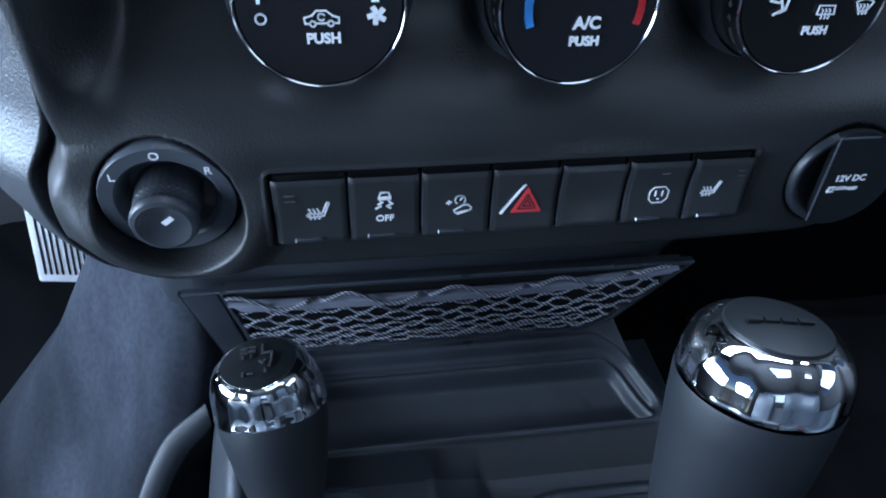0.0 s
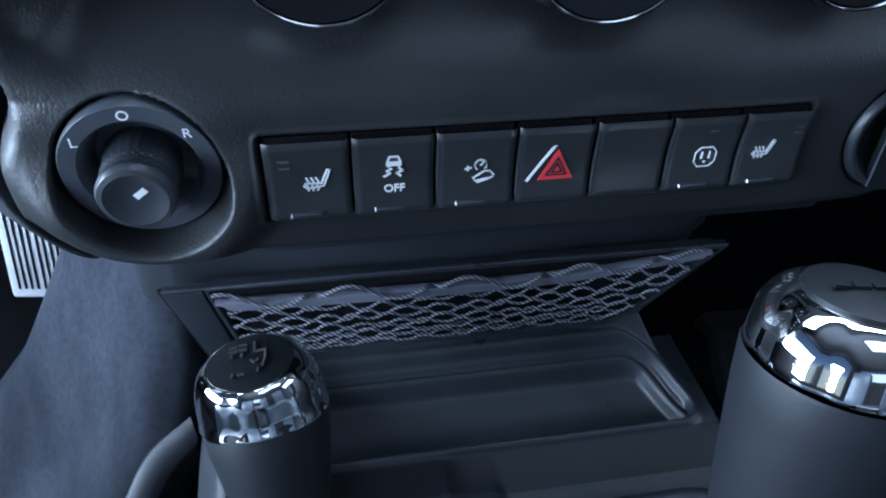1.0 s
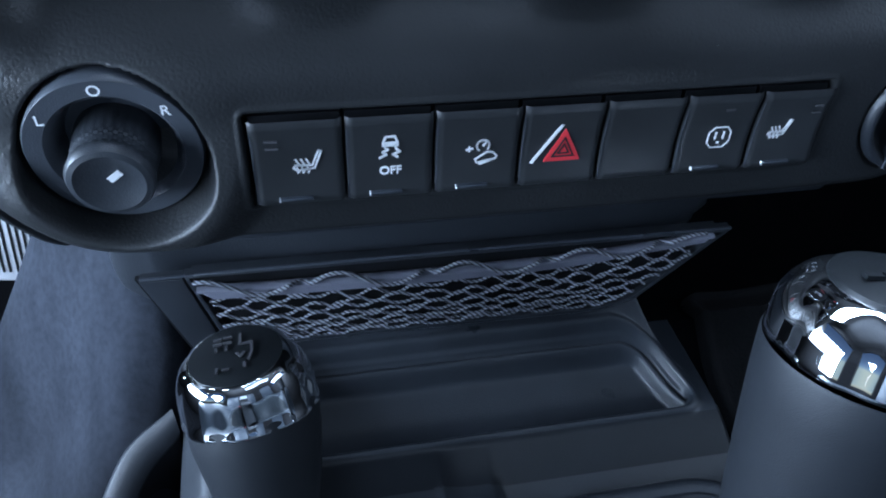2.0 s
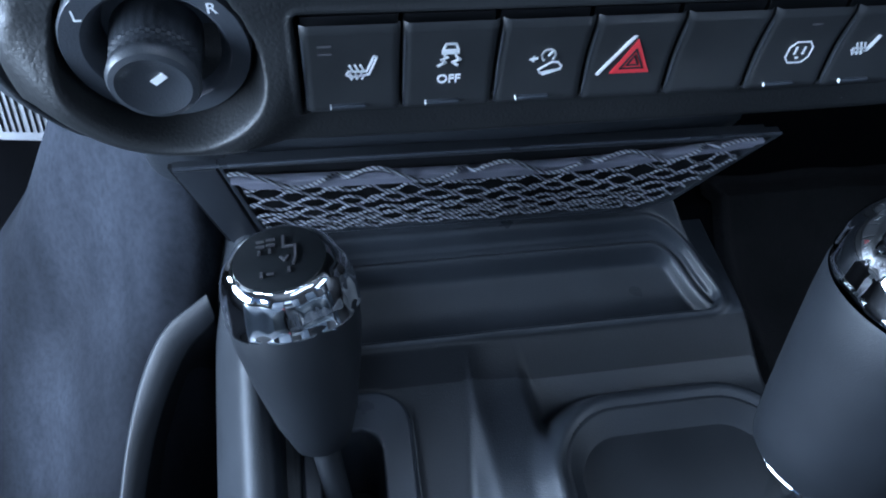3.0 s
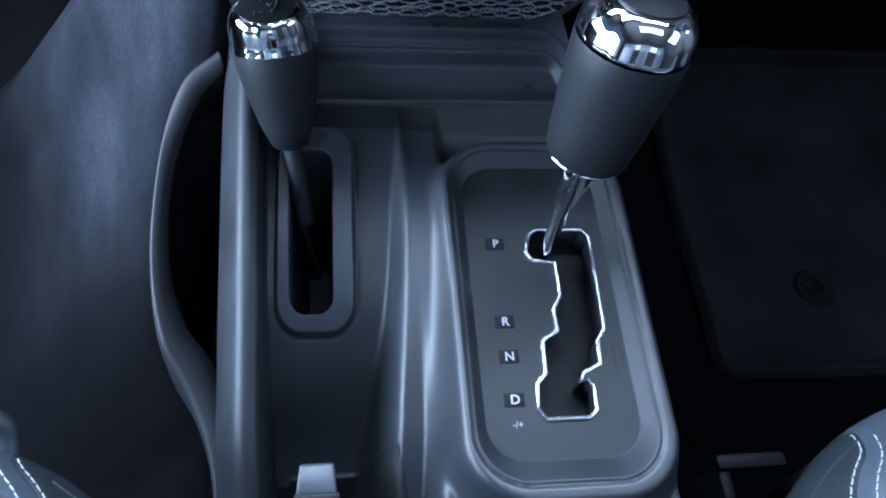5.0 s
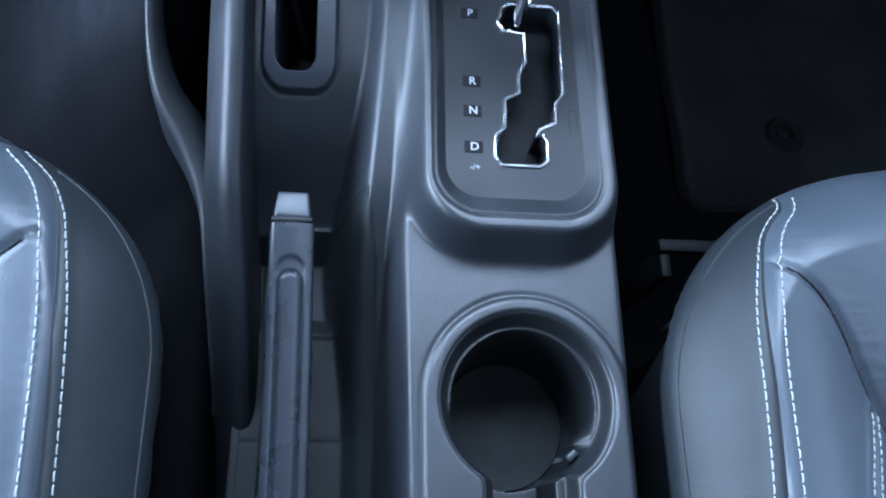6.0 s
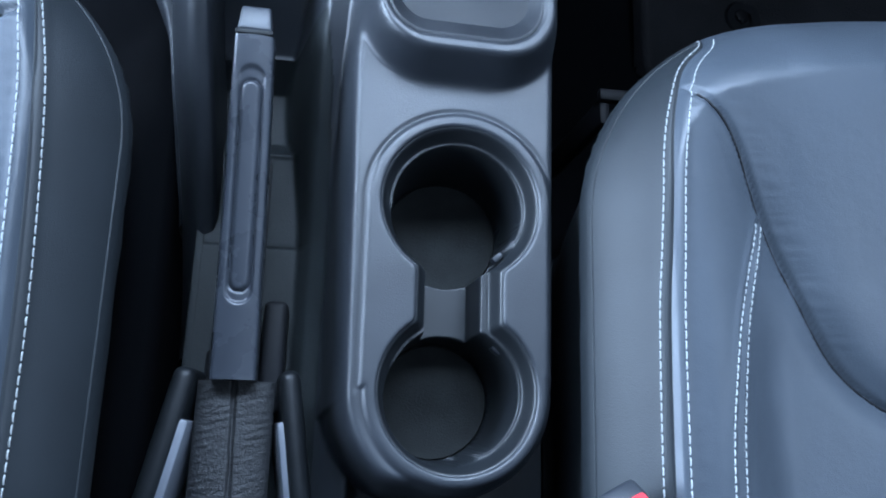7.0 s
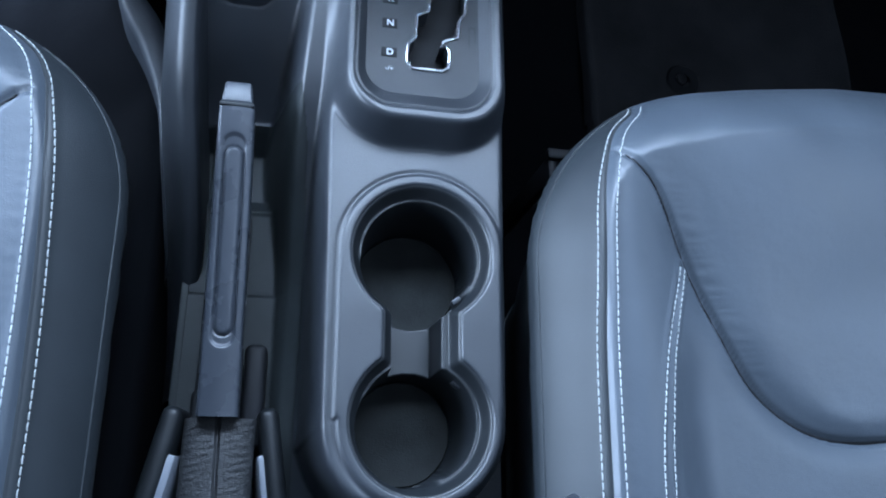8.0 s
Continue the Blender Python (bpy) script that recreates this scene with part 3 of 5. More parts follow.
part("cup_badge", strokes([[(-0.009 + 0.0021 * k, -0.003), (-0.009 + 0.0021 * k, 0.003)] for k in range(9)], 0.0009, flat(0.137, -0.2120, 0.3730)), SATIN, console)

# right-hand flank down to the floor
part("side_wall", box_bm(0.1990, 0.2070, -0.24, 0.245, 0.06, 0.40, 0.002), GRAIN, console)
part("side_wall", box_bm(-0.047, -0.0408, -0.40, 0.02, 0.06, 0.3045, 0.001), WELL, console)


# long rail on the driver's side
def rail_top(y):
    return ease(y, [(-0.40, 0.24), (-0.20, 0.270), (-0.15, 0.302), (-0.11, 0.340), (-0.05, 0.383), (0.0, 0.412), (0.10, 0.446), (0.20, 0.466), (0.26, 0.476), (0.33, 0.484)])


ry = steps(-0.240, 0.300, 0.004)
section = curve([(-0.0385, -0.16), (-0.0385, -0.030), (-0.0400, -0.006), (-0.0440, -0.0005), (-0.0500, 0.0), (-0.0560, -0.006), (-0.0650, -0.026), (-0.0735, -0.060), (-0.0775, -0.105), (-0.0790, -0.19)], 6)
RX = np.array([[s[0] for s in section] for _ in ry])
RY = np.array([[y] * len(section) for y in ry])
RZ = np.array([[float(rail_top(y)) + s[1] for s in section] for y in ry])
RX = RX - 0.004 * smoothstep(0.05, 0.30, RY) + 0.007 * smoothstep(0.02, -0.12, RY)
rail = finish("side_rail", grid_mesh("side_rail", RX, RY, RZ), LIP, console, sharp=0)
tagged(rail, "long rounded rail beside the levers")

# pocket lip that bows out beside the rail
lip = curve([(-0.076, 0.270, 0.456), (-0.100, 0.258, 0.442), (-0.1150, 0.230, 0.422), (-0.1215, 0.185, 0.405), (-0.1225, 0.135, 0.386), (-0.1150, 0.090, 0.366), (-0.096, 0.055, 0.347), (-0.082, 0.015, 0.334), (-0.074, -0.04, 0.322), (-0.068, -0.10, 0.298), (-0.066, -0.134, 0.270)], 8)
inner = curve([(-0.073, 0.262, 0.446), (-0.090, 0.249, 0.433), (-0.1050, 0.221, 0.413), (-0.1120, 0.180, 0.396), (-0.1110, 0.138, 0.377), (-0.1010, 0.103, 0.358), (-0.082, 0.078, 0.342), (-0.072, 0.040, 0.334), (-0.064, -0.02, 0.325), (-0.060, -0.08, 0.302), (-0.058, -0.134, 0.271)], 8)
rows = []
for (ax, ay, az), (bx, by, bz) in zip(lip, inner):
    a, b = np.array((ax, ay, az)), np.array((bx, by, bz))
    out = (a - b) / np.linalg.norm(a - b)
    rows.append([a + out * 0.018 + (0, 0, -0.20), a + out * 0.004 + (0, 0, -0.02), a + (0, 0, -0.003), a * 0.8 + b * 0.2 + (0, 0, 0.0005), a * 0.3 + b * 0.7 + (0, 0, 0.0), b + (0, 0, -0.002), b + (-0.001, 0, -0.006), b + (-0.002, 0, -0.16)])
rows = np.array(rows)
# inner wall and floor of the side pocket: shade painted as near-black
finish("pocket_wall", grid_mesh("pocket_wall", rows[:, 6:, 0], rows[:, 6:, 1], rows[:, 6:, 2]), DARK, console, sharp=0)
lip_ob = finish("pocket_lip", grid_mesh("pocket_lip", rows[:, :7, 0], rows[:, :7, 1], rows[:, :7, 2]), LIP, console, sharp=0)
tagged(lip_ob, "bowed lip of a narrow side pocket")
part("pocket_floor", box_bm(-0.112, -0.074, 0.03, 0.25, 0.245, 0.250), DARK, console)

# selector plate with its gate
px0, px1, py0, py1 = PLATE_BOX
corners = ((px1 - 0.016, py1 - 0.016, 0.016, 0), (px0 + 0.016, py1 - 0.016, 0.016, 90), (px0 + 0.022, py0 + 0.022, 0.022, 180), (px1 - 0.022, py0 + 0.022, 0.022, 270))
plate_outline = [(x + r * math.cos(radians(a0 + a)), y + r * math.sin(radians(a0 + a))) for x, y, r, a0 in corners for a in range(0, 91, 15)]
GATE = [(0.130, 0.120), (0.127, 0.107), (0.131, 0.101), (0.145, 0.099),
        (0.145, 0.076), (0.139, 0.067), (0.139, 0.052), (0.129, 0.046),
        (0.128, 0.025), (0.122, 0.019), (0.121, 0.004), (0.125, -0.002),
        (0.150, -0.002), (0.155, 0.002), (0.156, 0.016), (0.153, 0.021),
        (0.148, 0.019), (0.151, 0.025), (0.162, 0.030), (0.163, 0.044),
        (0.169, 0.053), (0.171, 0.118), (0.166, 0.124), (0.135, 0.124)]
# the plate is cut through by the gate, whose walls go down to a dark floor
bm = bmesh.new()
for loop in (plate_outline, GATE):
    ring_v = [bm.verts.new((x, y, 0.4448)) for x, y in loop]
    for k in range(len(ring_v)):
        bm.edges.new((ring_v[k], ring_v[(k + 1) % len(ring_v)]))
bmesh.ops.triangle_fill(bm, edges=list(bm.edges), use_beauty=True, normal=(0, 0, 1))
outer_edges = [e for e in bm.edges if e.is_boundary]
low = bmesh.ops.extrude_edge_only(bm, edges=outer_edges)
for v in low["geom"]:
    if isinstance(v, bmesh.types.BMVert):
        v.co.z -= 0.0022
bmesh.ops.recalc_face_normals(bm, faces=bm.faces)
part("selector_plate", bm, PLATE, console, "flat dark selector plate")
bm = bmesh.new()
walls = [[bm.verts.new((x, y, z)) for x, y in GATE] for z in (0.4446, 0.4250)]
for k in range(len(GATE)):
    j = (k + 1) % len(GATE)
    bm.faces.new((walls[0][k], walls[0][j], walls[1][j], walls[1][k]))
part("gate_wall", bm, SMOOTH, console, "smooth walls of the selector slot")
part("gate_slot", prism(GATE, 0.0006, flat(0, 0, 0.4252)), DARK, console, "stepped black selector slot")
part("gate_trim", tube([(x, y, 0.4454) for x, y in GATE], 0.0014, 8, closed=True), WORN_CHROME, console, "thin chrome outline of the selector slot")
for word, gy0 in (("P", 0.1140), ("R", 0.0590), ("N", 0.0365), ("D", 0.0100)):
    tile = part("position_tile", box_bm(0.1015, 0.1135, gy0 - 0.0042, gy0 + 0.0042, 0.4446, 0.4452, 0.0002), DARK, console)
    lettering("position_letter", word, 0.0078, flat(0.1080, gy0, 0.4453), LETTER, tile, 0.0001)
lettering("position_letter", "-/+", 0.0055, flat(0.108, -0.0045, 0.4450), LETTER, console)
part("release_cover", strokes([[(0, 0.009), (0, -0.009)], [(0, 0.009), (0.005, 0.009)], [(0.005, 0.009), (0.005, -0.004)]], 0.0004, flat(0.172, 0.032, 0.4447)), DARK, console)

# small dark rectangle behind the hand brake, painted shade for it and the slots beside it
part("brake_slot", box_bm(-0.026, 0.008, -0.262, -0.09, 0.3165, 0.3185, 0.001), DARK, console)

# pedestal under the dash with the net pocket opening
ped = curve([(0.206, 0.345), (0.2085, 0.308), (0.10, 0.296), (-0.05, 0.300), (-0.080, 0.304), (-0.096, 0.316), (-0.104, 0.35), (-0.106, 0.40), (-0.108, 0.46)], 8)
zs = steps(0.30, 0.60, 0.006)
PX = np.array([[p[0] for p in ped] for _ in zs])
PY = np.array([[p[1] for p in ped] for _ in zs])
PZ = np.array([[z] * len(ped) for z in zs])
flare = smoothstep(0.52, 0.40, PZ)
PX = PX - 0.012 * flare * smoothstep(-0.05, -0.12, PX)
PY = PY + 0.002 * flare
slant = np.clip(0.2090 - (0.5230 - PZ) * 0.95, 0.1650, 0.2090)
RIGHT = PX > slant
finish("pedestal", grid_mesh("pedestal", np.minimum(PX, slant), np.where(RIGHT & (PY > 0.309), 0.309, PY), PZ), GRAIN, console, sharp=0)


# ---- net pocket ----
net = thing("net_pocket", (0.07, 0.285, 0.47), "grey braided elastic net pocket below the switch panel", "net pocket")
F = Matrix.Translation((0, 0.2905, 0)) @ pose(0, 0, 0, 90)  # x right, y up, z to the rear


def pocket_outline(grow):
    return [(-0.0560 - grow, 0.5235 + grow * 0.6), (-0.0420 - grow, 0.4780 - grow), (0.1480 + grow * 0.4, 0.4760 - grow), (0.1660 + grow * 0.8, 0.4820 - grow * 0.7), (0.2060 + grow * 2.0, 0.5215 + grow * 0.6)]


def frame_ring(outer, inner, depth, m):
    bm = bmesh.new()
    a0 = [bm.verts.new((x, y, 0)) for x, y in outer]
    a1 = [bm.verts.new((x, y, depth)) for x, y in outer]
    b1 = [bm.verts.new((x, y, depth)) for x, y in inner]
    b0 = [bm.verts.new((x, y, -0.004)) for x, y in inner]
    n = len(outer)
    for p, q in ((a0, a1), (a1, b1), (b1, b0)):
        for k in range(n):
            bm.faces.new((p[k], p[(k + 1) % n], q[(k + 1) % n], q[k]))
    bmesh.ops.bevel(bm, geom=[e for e in bm.edges if e.verts[0] in a1 + b1 and e.verts[1] in a1 + b1], offset=0.0008, segments=2, profile=0.5, affect="EDGES")
    bmesh.ops.transform(bm, matrix=m, verts=bm.verts)
    return bm


# a near-black sheet stands in for the shaded depth of the pocket
part("pocket_back", prism(pocket_outline(0.0), 0.001, F @ Matrix.Translation((0, 0, 0.001))), DARK, net, "black sheet painted as the pocket's shadowed inside")
part("frame", frame_ring(pocket_outline(0.0026), pocket_outline(0.0), 0.0060, F), SMOOTH, net, "thin black plastic rim")
part("top_rim", tube([F @ Vector((x, y, 0.0062)) for x, y in ((-0.0770, 0.5258), (-0.02, 0.5262), (0.10, 0.5258), (0.2100, 0.5245))], 0.0007, 8), SATIN, net, "thin top edge")
# raised dark strip in place of the shaded gap
part("end_gap", prism([(-0.0800, 0.5235), (-0.0575, 0.5235), (-0.0440, 0.4715), (-0.0622, 0.4715)], 0.0030, F), DARK, net, "dark strip painted as the shaded gap round the end plate")
part("end_plate", prism([(-0.0780, 0.5245), (-0.0590, 0.5245), (-0.0455, 0.4730), (-0.0600, 0.4730)], 0.0065, F, 0.0012), SMOOTH, net, "smooth black end plate")


def net_y(u, row):
    """Height of a mesh row; rows run from 0 under the binding to 1 at the bottom."""
    topz = 0.5085 + 0.0085 * max(0.0, (u - 0.12) / 0.08)
    return topz + (0.4785 - topz) * row


def net_cord(points, r):
    return tube([F @ Vector((x, y, z)) for x, y, z in points], r, 6)


random.seed(5)
rows_n, cell = 9, 0.0192
for row in range(rows_n + 1):
    pts = []
    shift, slack = random.uniform(-0.0014, 0.0014), random.uniform(0.82, 1.0)
    for k in range(231):
        x = -0.052 + 0.252 * k / 230
        amp = (0.0300 + 0.0085 * max(0.0, (x - 0.12) / 0.08)) / rows_n * 0.52 * slack
        # neighbouring cords swing against each other and meet in knots
        swing = min(max(1.12 * math.cos(2 * math.pi * (x + shift + 0.0012 * math.sin(x * 61)) / cell + math.pi * row), -1), 1)
        y = net_y(x, row / rows_n) + amp * swing + 0.0009 * math.sin(x * 87 + row * 2.1) + 0.0006 * math.sin(x * 231 + row * 1.7)
        right = 0.148 + (y - 0.476) * 1.27
        left = -0.0545 + (0.5235 - y) * 0.30
        if left < x < right and 0.4770 < y < 0.5215:
            pts.append((x, y, 0.0050 + 0.0006 * (-1) ** row * abs(swing) + 0.0035 * math.sin(math.pi * row / rows_n)))
    if len(pts) > 4:
        part("net_cord", net_cord(pts, 0.00078), CORD, net)
band = [(-0.054, 0.5170), (0.0, 0.5150), (0.07, 0.5140), (0.13, 0.5150), (0.17, 0.5180), (0.2010, 0.5210)]
ribbon = [(x, y - 0.0012) for x, y in curve(band, 8)]
ribbon += [(x - 0.0030 * (x > 0.15), y - 0.0050 - 0.0016 * float(smoothstep(0.19, 0.10, x))) for x, y in curve(band, 8)[::-1] if x > -0.050]
part("ribbon", prism(ribbon, 0.0012, F @ Matrix.Translation((0, 0, 0.0052))), BAND, net, "flat grey ribbon below the binding")
part("binding", tube([F @ Vector((x, y, 0.0062)) for x, y in curve(band, 8)], 0.0028, 12, squash=0.5), BAND, net, "pale grey tubular top binding")
wrap = []
for k in range(241):
    x = -0.054 + 0.248 * k / 240
    base = float(np.interp(x, [b[0] for b in band], [b[1] for b in band]))
    s = ((x + 0.0026) / 0.0597) % 1.0
    if s < 0.42:  # an arch over the front of the binding
        up, out = 0.0052 * math.sin(math.pi * s / 0.42), 0.0106
    elif s < 0.84:  # a slack loop below it
        up, out = -0.0050 * math.sin(math.pi * (s - 0.42) / 0.42), 0.0106
    else:  # round the back
        turn = math.sin(math.pi * (s - 0.84) / 0.16)
        up, out = -0.0026 * turn, 0.0106 - 0.0050 * turn
    wrap.append((x, base + 0.0030 + up * (1 - 0.4 * smoothstep(0.14, 0.2, x)), out))
part("wrapping_cord", net_cord(wrap, 0.00100), CORD, net, "thin cord wound over the binding")


# ---- centre stack panel ----
stack = thing("centre_stack", (0.08, 0.26, 0.60), "black grained plastic centre stack of the dashboard", "dashboard")
KNOBS = [(0.0085, 0.6995), (0.0985, 0.6970), (0.1870, 0.6978)]
DIAL = (-0.0560, 0.6246)


def stack_edge(z):
    """The curved edge on the driver's side, swelling beside the mirror control."""
    return ease(z, [(0.54, -0.070), (0.575, -0.090), (0.59, -0.102), (0.605, -0.1075), (0.625, -0.1085), (0.638, -0.1000), (0.650, -0.0945), (0.675, -0.0925), (0.70, -0.0950), (0.83, -0.102)])


def stack_sdf(x, z):
    """Outline of the panel, seen from the rear."""
    a = sd_box(x, z, -0.2000, 0.2760, 0.6000, 0.95, 0.02)
    b = sd_box(x, z, -0.0600, 0.2560, 0.5820, 0.66, 0.036)
    c = np.hypot((x - DIAL[0]) * 0.74, z - 0.6215) - 0.0385
    m = soft_min(soft_min(a, b, 0.01), c, 0.012)
    return np.maximum(m, stack_edge(z) - x)


def stack_depth(x, z):
    """How far the panel stands to the front (y)."""
    hollow = ease(z, [(0.56, -0.001), (0.60, -0.002), (0.645, -0.002), (0.655, 0.0015), (0.668, 0.014), (0.680, 0.034), (0.70, 0.047), (0.95, 0.064)])
    y = 0.2290 + np.minimum(hollow, 0) + np.maximum(hollow, 0) * smoothstep(-0.091, -0.064, x) * smoothstep(0.300, 0.245, x)
    y = y + 0.010 * ((x - 0.085) / 0.17) ** 4 * 0.6
    # bulge round the mirror control
    r = np.hypot(x - DIAL[0], z - DIAL[1])
    below = smoothstep(0.35, -0.55, (z - DIAL[1]) / (r + 1e-6))
    y = y - 0.008 * smoothstep(0.050, 0.034, r) * (0.1 + 0.9 * below) + 0.016 * smoothstep(0.0276 + 0.0040 * below, 0.0262, r)
    # bay for the switches
    bay = sd_box(x, z, -0.0170, 0.1850, 0.6040, 0.6366, 0.0015)
    y = y + 0.012 * smoothstep(0.0004, -0.0012, bay) - 0.0008 * np.exp(-((bay - 0.0010) / 0.0008) ** 2)
    # bay of the outlet
    r2 = np.hypot(x - 0.2290, z - 0.6200)
    y = y + 0.008 * smoothstep(0.0250, 0.0238, r2)
    d = stack_sdf(x, z)
    y = y + 0.030 * smoothstep(0.0, 1.0, (d + 0.012 - 0.0095 * smoothstep(0.635, 0.668, z)) / (0.016 - 0.0095 * smoothstep(0.635, 0.668, z))) ** 2 * (1 - 0.85 * smoothstep(0.635, 0.685, z)) + 0.05 * smoothstep(0.0, 0.010, d)
    return y


su, sz = np.meshgrid(np.linspace(0, 1, 480), steps(0.560, 0.820, 0.0009), indexing="ij")
sx = stack_edge(sz) - 0.006 + su * (0.298 - stack_edge(sz))
sd = stack_sdf(sx, sz)
finish("panel", grid_mesh("panel", sx, stack_depth(sx, sz), sz, sd < 0.0085), STACK, stack, sharp=0)
part("underside", box_bm(-0.075, 0.235, 0.262, 0.330, 0.560, 0.592, 0.004), SMOOTH, stack)
part("upper_dash", box_bm(-0.80, 0.95, 0.318, 0.90, 0.800, 0.925, 0.03, 4), STACK, stack, "dark padded top of the dashboard")
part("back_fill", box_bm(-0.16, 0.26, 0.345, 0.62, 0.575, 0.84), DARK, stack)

# knee panel that flanks the stack on the driver's side
ku, kz = np.meshgrid(steps(-0.0025, 0.150, 0.0012), steps(0.560, 0.82, 0.0015), indexing="ij")
kx = stack_edge(kz) - 0.0012 - ku
kw = ku
low_edge = np.interp(kx, [-0.25, -0.15, -0.127, -0.119, -0.106, -0.09], [0.635, 0.606, 0.594, 0.584, 0.575, 0.562])
kd = kz - low_edge
ky = 0.262 - 0.011 * smoothstep(-0.001, 0.005, kw) + 0.65 * np.maximum(kw - 0.003, 0) + 8.0 * np.maximum(kw - 0.003, 0) ** 2 + 0.04 * smoothstep(0.014, -0.006, kd) ** 2
finish("knee_panel", grid_mesh("knee_panel", kx, ky, kz, kd > -0.0045), KNEE, stack, "grained knee panel beside the stack", sharp=0)

# dark lower dash on the passenger's side
px, pz = np.meshgrid(steps(0.255, 0.96, 0.02), steps(0.50, 0.82, 0.01), indexing="ij")
finish("glovebox_panel", grid_mesh("glovebox_panel", px, 0.33 + 0.10 * smoothstep(0.62, 0.50, pz) + 0 * px, pz), STACK, stack, sharp=0)


# ---- row of switches ----
XS = [-0.0160, 0.0135, 0.0425, 0.0715, 0.1000, 0.1285, 0.1565, 0.1840]
FACE = 0.2232


def seat_icon(s, heat=True):
    """Chair outline with three wavy heat lines, about s wide."""
    lines = [[(0.15 * s, -0.32 * s), (0.30 * s, -0.30 * s), (0.62 * s, 0.52 * s), (0.50 * s, 0.56 * s), (0.20 * s, -0.16 * s)], [(0.20 * s, -0.16 * s), (-0.52 * s, -0.12 * s), (-0.60 * s, -0.26 * s), (-0.45 * s, -0.40 * s), (0.15 * s, -0.32 * s)]]
    for k in range(3):
        x = (-0.42 + 0.22 * k) * s
        lines.append([(x + 0.06 * s * math.sin(j * 1.9), (-0.50 + 0.11 * j) * s) for j in range(7)])
    return lines


def switch_unit(i):
    x0, x1 = XS[i] + 0.0005, XS[i + 1] - 0.0005
    z0, z1 = 0.6050, 0.6356
    kinds = ["black seat heater switch with white chair symbol", "black stability control switch marked off", "black hill descent switch with white car symbol", "black hazard switch with red triangle symbol", "blank black filler switch without symbol", "black inverter switch with white socket symbol", "black seat heater switch with white chair symbol"]
    names = ["seat_heater_switch", "stability_switch", "hill_descent_switch", "hazard_switch", "blank_switch", "inverter_switch", "seat_heater_switch"]
    root = thing(names[i], ((x0 + x1) / 2, 0.235, z0), kinds[i], "switch", "switches in the dash row")
    # rocker cap: gently hollow face with a folded top edge
    us, vs = steps(x0, x1, 0.0014), np.concatenate([steps(z0, z1 - 0.004, 0.0016), np.array([z1 - 0.0032, z1 - 0.0020, z1])])
    X, Z = np.meshgrid(us, vs, indexing="ij")
    t = (Z - z0) / (z1 - z0)
    Y = FACE + 0.0016 * np.sin(math.pi * np.clip(t, 0, 1)) - 0.0006 + 0.0010 * smoothstep(0.94, 1.0, t) ** 2
    e = np.minimum(X - x0, x1 - X)
    Y = Y + 0.0012 * smoothstep(0.0005, 0.0, e) + 0.0012 * smoothstep(0.0010, 0.0, Z - z0)
    cap = finish("cap", grid_mesh("cap", X, Y, Z), SWITCH, root, sharp=0)
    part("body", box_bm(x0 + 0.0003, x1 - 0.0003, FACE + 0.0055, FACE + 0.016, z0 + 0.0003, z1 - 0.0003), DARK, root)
    # added paler bar imitates a highlight on the left edge
    part("edge_glint", tube([(x0 + 0.0003, FACE + 0.0002, z0 + 0.001), (x0 + 0.0003, FACE + 0.0012, (z0 + z1) / 2), (x0 + 0.0003, FACE + 0.0004, z1 - 0.004)], 0.00018, 5), SATIN, root)
    mid = (x0 + x1) / 2

    def at(x, z):
        t = (z - z0) / (z1 - z0)
        return front(x, float(FACE + 0.0016 * math.sin(math.pi * t) - 0.0008), z)

    if i == 0:
        part("icon", strokes(seat_icon(0.0074), 0.00062, at(0.0015, 0.6205)), WHITE, root)
        for z in (0.6290, 0.6262):
            part("indicator", strokes([[(-0.0017, 0), (0.0017, 0)]], 0.0008, at(-0.0090, z)), DIM, root)
    if i == 1:
        s = 0.0056
        car = [[(-0.38 * s, 0.28 * s), (-0.26 * s, 0.60 * s), (0.26 * s, 0.60 * s), (0.38 * s, 0.28 * s)], [(-0.42 * s, 0.18 * s), (0.42 * s, 0.18 * s)], [(-0.42 * s, 0.02 * s), (0.42 * s, 0.02 * s)], [(-0.30 * s, -0.12 * s), (-0.30 * s, 0.05 * s)], [(0.30 * s, -0.12 * s), (0.30 * s, 0.05 * s)]]
        skid = [[(-0.15 * s, -0.25 * s), (-0.45 * s, -0.42 * s), (-0.25 * s, -0.58 * s), (-0.62 * s, -0.78 * s)], [(0.35 * s, -0.25 * s), (0.55 * s, -0.42 * s), (0.15 * s, -0.58 * s), (0.40 * s, -0.78 * s)]]
        part("icon", strokes(car + skid, 0.00078, at(0.0280, 0.6247)), WHITE, root)
        lettering("word", "OFF", 0.0042, at(0.0280, 0.6152), WHITE, root, 0.00008)
    if i == 2:
        s = 0.0062
        gauge = [ring2d(-0.05 * s, 0.42 * s, 0.34 * s, 16, -40, 230), [(-0.05 * s, 0.42 * s), (0.08 * s, 0.60 * s)], [(-0.95 * s, 0.22 * s), (-0.62 * s, 0.28 * s)], [(-0.80 * s, 0.12 * s), (-0.80 * s, 0.38 * s)]]
        hull = [[(-0.35 * s, -0.62 * s), (-0.45 * s, -0.40 * s), (0.18 * s, 0.02 * s), (0.50 * s, 0.0), (0.72 * s, -0.25 * s), (0.66 * s, -0.42 * s), (0.20 * s, -0.50 * s), (-0.35 * s, -0.62 * s)], [(-0.20 * s, -0.72 * s), (0.55 * s, -0.46 * s)]]
        part("icon", strokes(gauge + hull, 0.00062, at(0.0590, 0.6196)), WHITE, root)
    if i == 3:
        m = at(0.0868, 0.6195)
